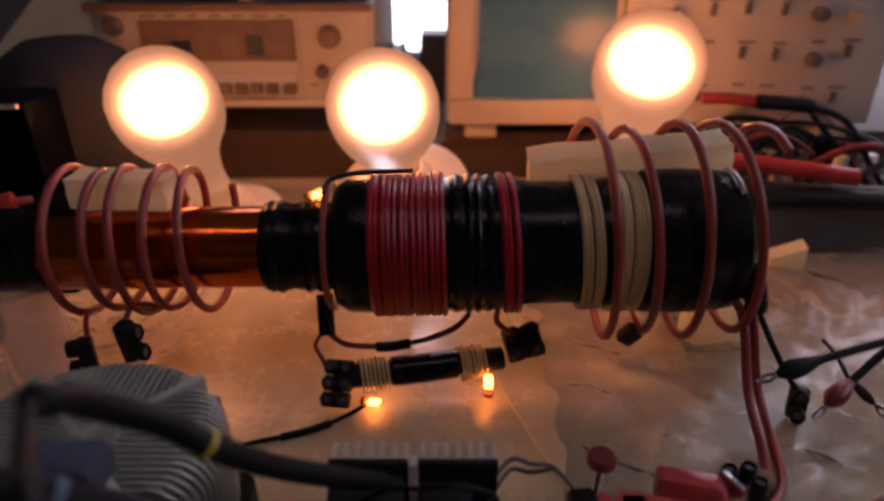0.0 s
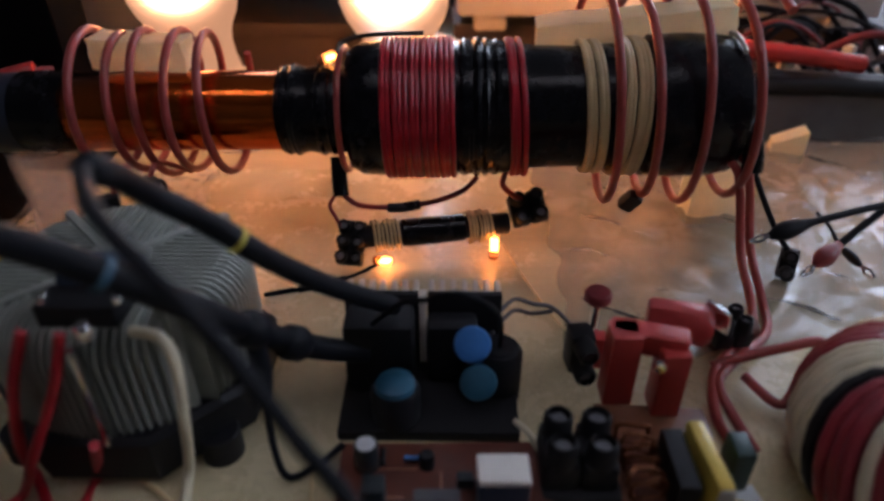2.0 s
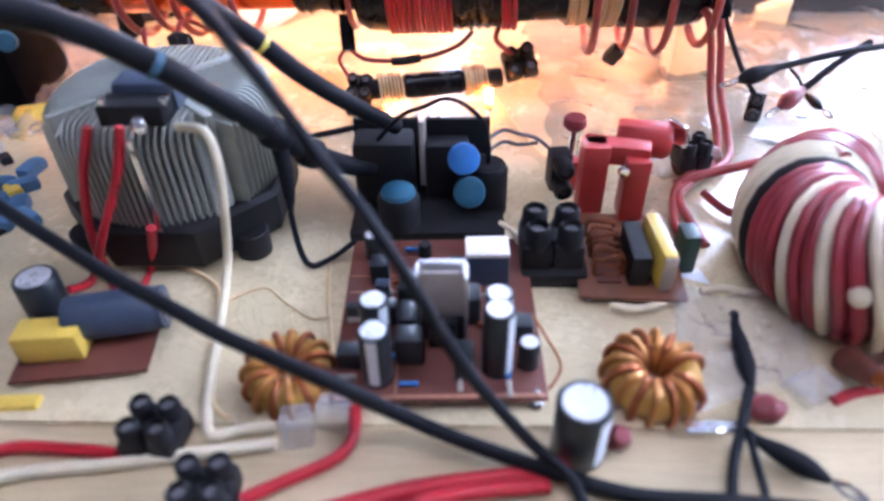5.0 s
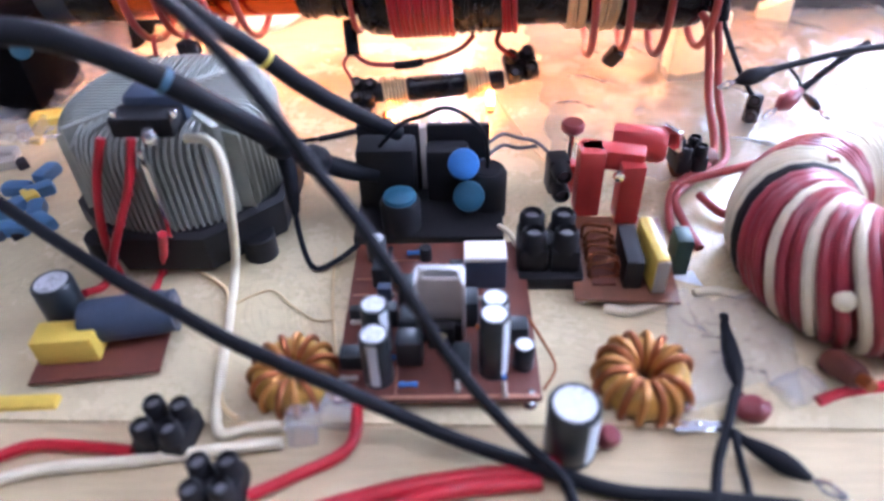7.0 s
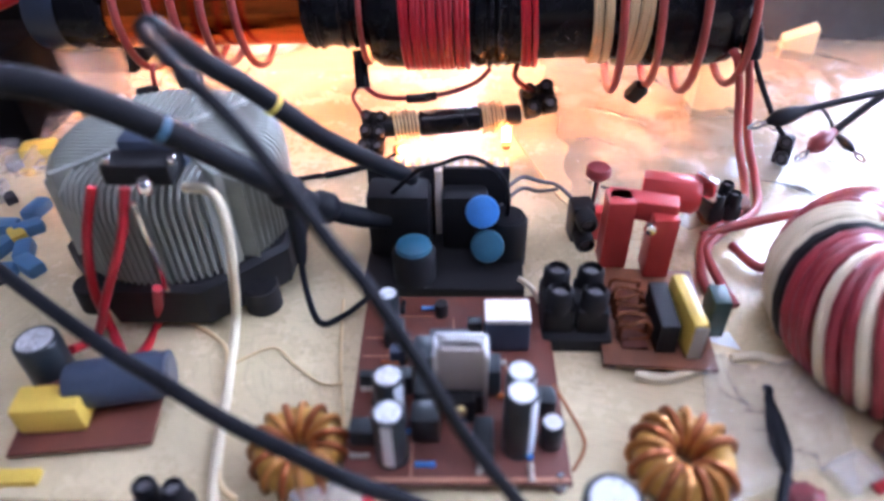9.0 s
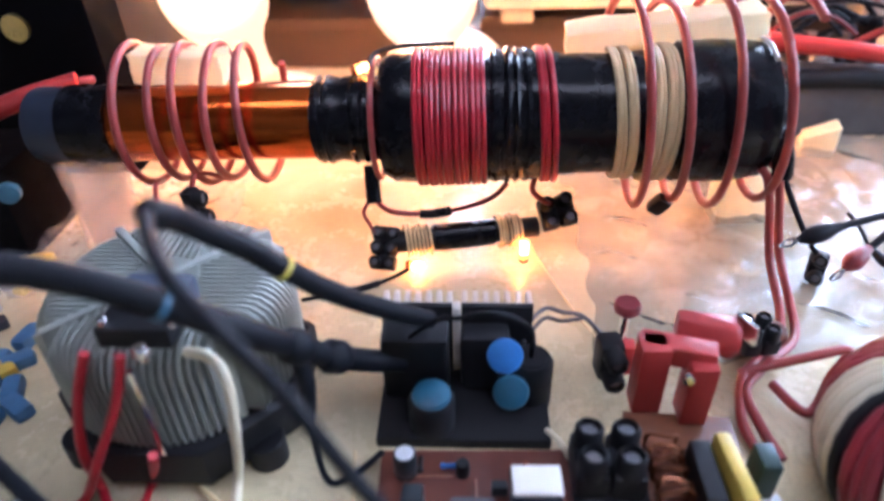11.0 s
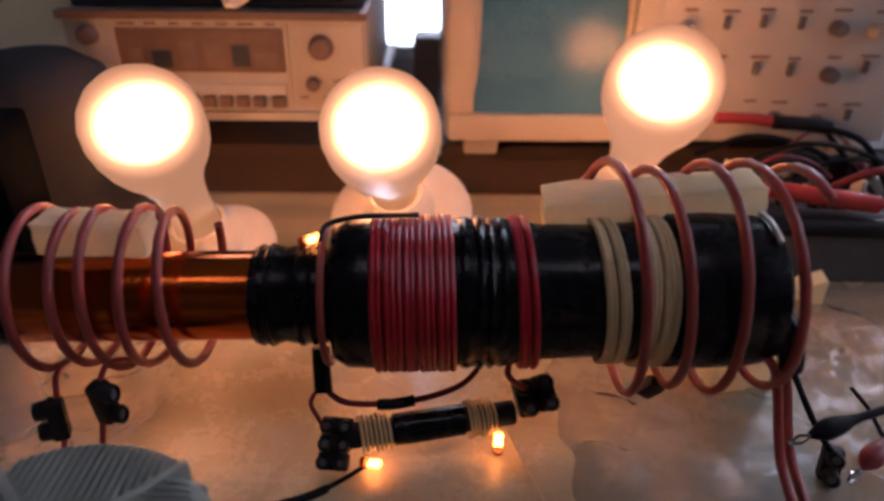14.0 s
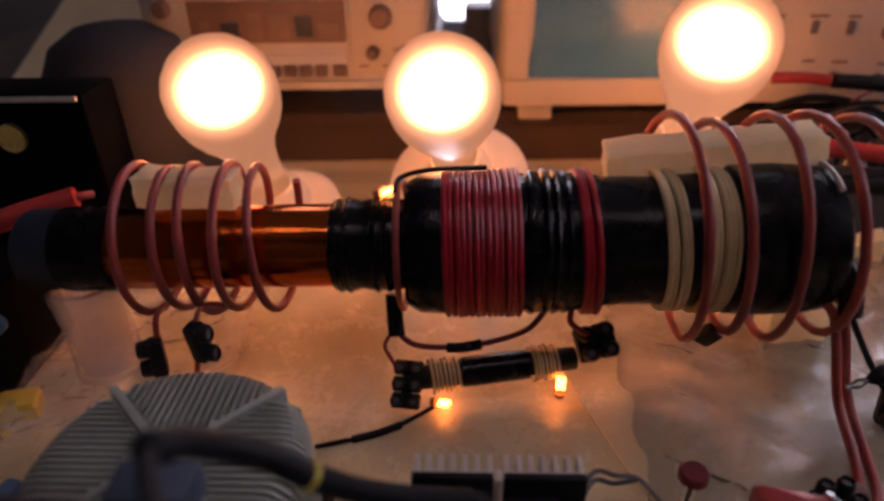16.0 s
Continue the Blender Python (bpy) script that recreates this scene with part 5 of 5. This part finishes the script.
clip((0.1246, 0.0216, 0.0040), (0.1048, 0.0361, 0.0060), (0.1013, 0.0371, 0.0060), RUBBER, "black test clip with bare jaws", 0.0036)
cable("black_lead", [(0.1091, 0.0550, 0.0080), (0.1011, 0.0381, 0.0080), (0.0953, 0.0261, 0.0060), (0.0908, 0.0112, 0.0040)], 0.0018, RUBBER, "black lead of a test clip", "cable")
cable("black_lead", [(0.1021, 0.0367, 0.0100), (0.1029, 0.0284, 0.0060), (0.1030, 0.0192, 0.0040), (0.1017, 0.0095, 0.0040)], 0.0014, RUBBER, "thin dark lead of a test clip", "cable")
lump = bmesh.new()
bmesh.ops.create_icosphere(lump, subdivisions=3, radius=0.0058, matrix=Matrix.Translation((0.1138, 0.0486, 0.0050)) @ Matrix.Diagonal((1.2, 0.9, 0.8, 1)))
for v in lump.verts:
    v.co += 0.0012 * noise.noise_vector(v.co * 300)
solo("insulating_boot", lump, DARKRED, "dark red rubber boot on the table", "boot")
foil = bmesh.new()
bmesh.ops.create_grid(foil, x_segments=16, y_segments=6, size=1, matrix=Matrix.Translation((0.0937, 0.0423, 0.0030)) @ Matrix.Diagonal((0.009, 0.0025, 1, 1)))
for v in foil.verts:
    v.co.z += 0.0014 * abs(noise.noise(v.co * 600))
solo("foil_scrap", foil, CHROME, "crumpled bright foil scrap", "foil")
for at, sz, ang in (((-0.0482, 0.0392, 0.0000), (0.011, 0.012, 0.011), 10), ((-0.0367, 0.0455, 0.0000), (0.012, 0.010, 0.010), -8), ((0.1338, 0.0588, 0.0000), (0.016, 0.012, 0.008), 25)):
    solo("clear_connector", box(*sz, at, 0.002, pose(0, 0, 0, 0, 0, ang)), CLOUDY, "cloudy plastic connector on the table", "connector", "clear connectors")


# ---- crumpled clear film and the white board ----
def film_sheet(x0, x1, y0, y1, height, seed, label, fine=70, stuff=DIMFILM):
    bm = bmesh.new()
    nx, ny = 60, 48
    grid = []
    for j in range(ny + 1):
        row = []
        for i in range(nx + 1):
            x, y = x0 + (x1 - x0) * i / nx, y0 + (y1 - y0) * j / ny
            edge = 0.012 * noise.noise(Vector((x * 40, y * 40, seed)))
            p = Vector((x * fine, y * fine, seed))
            h = abs(noise.noise(p)) * 0.9 + 0.5 * abs(noise.noise(p * 2.3)) + 0.2 * abs(noise.noise(p * 5.1))
            row.append(bm.verts.new((x + edge, y + edge, 0.0045 + height * h)))
        grid.append(row)
    for j in range(ny):
        for i in range(nx):
            bm.faces.new((grid[j][i], grid[j][i + 1], grid[j + 1][i + 1], grid[j + 1][i]))
    ob = solo("plastic_film", bm, stuff, label, "plastic film", sharp=179)
    ob.visible_shadow = False
    return ob


film_sheet(0.055, 0.36, 0.195, 0.425, 0.007, 3.1, "crumpled plastic film, darkened to dim the board's right side", 42)
film_sheet(-0.30, -0.15, 0.235, 0.36, 0.011, 8.4, "crumpled clear plastic film beside the cooler", 95, BAG)
film_sheet(0.090, 0.135, 0.050, 0.108, 0.008, 5.2, "small crumpled clear plastic bag", 110, BAG)
solo("white_board", box(0.80, 0.339, 0.0016, (-0.152, 0.2125, 0.0), 0.0005), BOARDW, "glossy white board under the parts", "board")

# ---- clutter at both sides ----
amp = thing("black_device", "black box with a brass socket ring", "device", pose(-0.300, 0.395, 0.0), world=True)
part("case", box(0.095, 0.040, 0.130, (-0.2890, 0.3965, 0.0), 0.004), DEEP, amp)
part("socket_ring", lathe([(0.0055, 0), (0.0085, 0), (0.0085, 0.003), (0.0055, 0.003)], 28, Matrix.Translation((-0.2891, 0.3762, 0.1054)) @ pose(0, 0, 0, 90, 0, 0)), BRASS, amp, "brass ring round a socket")
part("edge_strip", box(0.090, 0.002, 0.003, (-0.2890, 0.3755, 0.1265), 0.0005), ALU, amp, "worn bright edge")
spk = thing("speaker", "dark round-topped loudspeaker case", "speaker", pose(-0.262, 0.475, 0), world=True)
part("case", lathe([(0, 0), (0.052, 0), (0.056, 0.004), (0.056, 0.085), (0.052, 0.115), (0.042, 0.135), (0.025, 0.146), (0, 0.149)], 40, pose(-0.268, 0.478, 0)), DARK, spk)
part("badge", box(0.014, 0.003, 0.006, (-0.262, 0.4205, 0.062), 0.001), CHROME, spk, "small bright badge")
panel_sheet = bmesh.new()
lay = [[panel_sheet.verts.new(Vector(q) + Vector((0, w, 0))) for q in ((-0.3558, 0.7200, 0.2020), (-0.3074, 0.7200, 0.2015), (-0.2492, 0.5750, 0.1298), (-0.4357, 0.5750, 0.0671))] for w in (0, 0.012)]
panel_sheet.faces.new(lay[0])
panel_sheet.faces.new(lay[1][::-1])
for k in range(4):
    panel_sheet.faces.new((lay[0][k], lay[1][k], lay[1][(k + 1) % 4], lay[0][(k + 1) % 4]))
solo("beige_panel", panel_sheet, CREAMCARD, "beige board leaning behind the instruments", "panel", smooth=False)
pl = thing("pliers", "pliers with red grips on a black case", "pliers", pose(-0.262, 0.300, 0.06), world=True)
part("grip", sweep(glide([(-0.2910, 0.3250, 0.0707), (-0.2690, 0.3300, 0.0780), (-0.2400, 0.3410, 0.0835)], 6), 0.0060, 12), REDPLASTIC, pl)
part("jaw", sweep(glide([(-0.2400, 0.3410, 0.0835), (-0.2370, 0.3440, 0.0830), (-0.2345, 0.3480, 0.0820)], 6), 0.0024, 10), DARKRED, pl)
solo("black_box", box(0.055, 0.06, 0.060, (-0.287, 0.300, 0.0), 0.004), DEEP, "low black box beside the tube", "box")
solo("teal_knob", lathe([(0, 0), (0.006, 0), (0.0055, 0.004), (0, 0.005)], 20, pose(-0.2545, 0.2695, 0.050, 90, 0, 20)), TEAL, "teal knob on a black box", "knob")


def tool(pts, r, material, label, category="tool"):
    return solo("hand_tool" if category == "tool" else "black_cable", sweep(glide(pts, 8), r, 10, radii=None), material, label, category)


tool([(0.205, 0.450, 0.068), (0.245, 0.446, 0.064), (0.2948, 0.440, 0.0586)], 0.0062, REDPLASTIC, "red plastic tool grip in a heap")
tool([(0.190, 0.460, 0.060), (0.235, 0.460, 0.058), (0.290, 0.465, 0.054)], 0.0045, DARKRED, "dark red tool grip in a heap")
tool([(0.200, 0.505, 0.098), (0.222, 0.503, 0.0985), (0.239, 0.500, 0.097)], 0.0042, DARKRED, "dark red plug grip in a heap")
tool([(0.195, 0.455, 0.048), (0.250, 0.450, 0.046), (0.330, 0.447, 0.043)], 0.0055, GREY, "grey steel tool in a heap")
tool([(0.210, 0.440, 0.042), (0.270, 0.436, 0.044), (0.360, 0.430, 0.042)], 0.0070, BLACK, "black tool handle in a heap")
tool([(0.2414, 0.50, 0.0968), (0.262, 0.50, 0.0955), (0.2834, 0.50, 0.0924)], 0.0052, RUBBER, "black cable plug before the oscilloscope", "cable")
tool([(0.2834, 0.50, 0.0924), (0.3125, 0.498, 0.0814), (0.335, 0.490, 0.050), (0.345, 0.48, 0.0335)], 0.0026, RUBBER, "black cable before the oscilloscope", "cable")
tool([(0.300, 0.545, 0.085), (0.318, 0.520, 0.060), (0.338, 0.490, 0.0335)], 0.0024, RUBBER, "black cable falling to the bench", "cable")
tray = thing("tool_tray", "dark tool tray behind the coil", "tray", pose(0.28, 0.49, 0), world=True)
part("base", box(0.24, 0.10, 0.030, (0.285, 0.495, 0.0), 0.004), DARK, tray)
part("front_lip", box(0.24, 0.006, 0.038, (0.285, 0.438, 0.0), 0.002), GREY, tray)
random.seed(12)
for k in range(14):
    x, y = random.uniform(0.20, 0.38), random.uniform(0.445, 0.53)
    s = random.uniform(0.006, 0.014)
    solo("small_part", lathe([(0, 0), (s * 0.5, 0), (s * 0.55, s * 0.3), (s * 0.4, s), (0, s)], 12, pose(x, y, 0.030, 0, 0, 0)), random.choice((ALU, BLACK, DARKRED, WHITE, GREY)), "small loose part in the tool tray", "part", "loose parts")

for k in range(16):
    x, y, s = random.uniform(-0.275, -0.195), random.uniform(0.12, 0.26), random.uniform(0.005, 0.013)
    solo("loose_part", box(s, s * 0.7, s * 0.6, (x, y, 0.001), s * 0.16, pose(0, 0, 0, 0, 0, random.uniform(0, 180))), random.choice((WHITE, BLUEPALE, BEIGE, DARK, YELLOW, SLATE)), "small loose part in a heap on the bench", "part", "heaped parts")
lump = lathe([(0, -0.005), (0.003, -0.0045), (0.0042, -0.002), (0.0042, 0.002), (0.003, 0.0045), (0, 0.005)], 16, Matrix.Translation((0.0601, 0.0355, 0.0060)) @ pose(0, 0, 0, 20, 10, 0))
solo("red_capacitor", lump, DARKRED, "small dark red capacitor beside a can", "capacitor")
screw = thing("loose_screw", "small steel screw beside the board", "screw", Matrix.Translation((0.0346, 0.0521, 0.0000)))
part("head", lathe([(0, 0), (0.0030, 0), (0.0026, 0.0016), (0, 0.0022)], 14), CHROME, screw)
part("shank", can(0.0012, 0.008, pose(0, 0, 0.0018), 0.0002, 10), CHROME, screw)
plug = thing("brown_plug", "short brown plug under the toroid cable", "plug", Matrix.Translation((0.1500, 0.0700, 0.0020)) @ pose(0, 0, 0, 70, 0, 15))
part("body", lathe([(0, 0), (0.0052, 0), (0.0056, 0.003), (0.0050, 0.013), (0.0040, 0.015), (0, 0.015)], 18, pose(0, 0.004, 0)), PCB, plug)
part("tip", can(0.0026, 0.006, pose(0, 0.004, 0.0148)), COPPER, plug)
bead = bmesh.new()
bmesh.ops.create_icosphere(bead, subdivisions=2, radius=0.0042, matrix=Matrix.Translation((0.1480, 0.0765, 0.0320)))
solo("cream_bead", bead, PALECREAM, "cream blob of glue on the toroid", "glue")
solo("wrapped_tape", sweep(glide([(0.1400, 0.275, 0.088), (0.1445, 0.268, 0.080), (0.1475, 0.265, 0.070), (0.1480, 0.263, 0.062)], 6), 0.0052, 12), TAPE, "black tape round wires at the coil's end", "tape")
strip = thing("punched_strip", "dull metal strip with a row of round holes", "metal strip", pose(0.28, 0.434, 0.038), world=True)
part("strip", box(0.17, 0.016, 0.005, (0.292, 0.444, 0.038), 0.001, pose(0, 0, 0, 35, 0, -3)), BEIGE, strip)
for k in range(7):
    part("hole", lathe([(0, 0), (0.0045, 0), (0.0045, 0.0016), (0.0030, 0.0018), (0.0030, 0.0006), (0, 0.0006)], 16, Matrix.Translation((0.220 + k * 0.024, 0.4465 - 0.0013 * k, 0.0415)) @ pose(0, 0, 0, 35)), DEEP, strip)
random.seed(21)
for k in range(34):
    x, y, z = random.uniform(0.19, 0.39), random.uniform(0.450, 0.540), 0.030 + random.uniform(0.0, 0.030)
    s = random.uniform(0.008, 0.022)
    solo("scrap_part", box(s, s * random.uniform(0.25, 0.6), z - 0.026, (x, y, 0.028), s * 0.12, pose(0, 0, 0, 0, 0, random.uniform(0, 180))), random.choice((GREY, BLACK, BEIGE, ALUGREY, DARKRED, WHITE, DARK, RUBBER)), "scrap of equipment heaped in the tool tray", "part", "tray scraps")
for k in range(10):
    x, y, a = random.uniform(0.22, 0.36), random.uniform(0.455, 0.530), random.uniform(-0.5, 0.5)
    p = Vector((x, y, 0.060 + 0.02 * random.random()))
    d = Vector((math.cos(a), math.sin(a), 0)) * random.uniform(0.03, 0.06)
    cable("black_lead", [p - d + Vector((0, 0, -0.012)), p - d * 0.3 + Vector((0, 0, 0.004)), p + d * 0.4, p + d + Vector((0, 0, -0.014))], random.choice((0.0016, 0.0024, 0.003)), random.choice((RUBBER, RUBBER, DARKRED, GREY)), "tangled lead in the tool tray", "cable")
for k in range(8):
    x, y = -0.036 + 0.010 * k, random.choice((0.102, 0.120, 0.090))
    solo("board_part", box(random.uniform(0.004, 0.007), random.uniform(0.003, 0.005), random.uniform(0.004, 0.010), (x + 0.002, y, BZ), 0.0006), random.choice((BLACK, TEALBLACK, GREY, SLATE)), "small dark component on the brown board", "component", "board components")
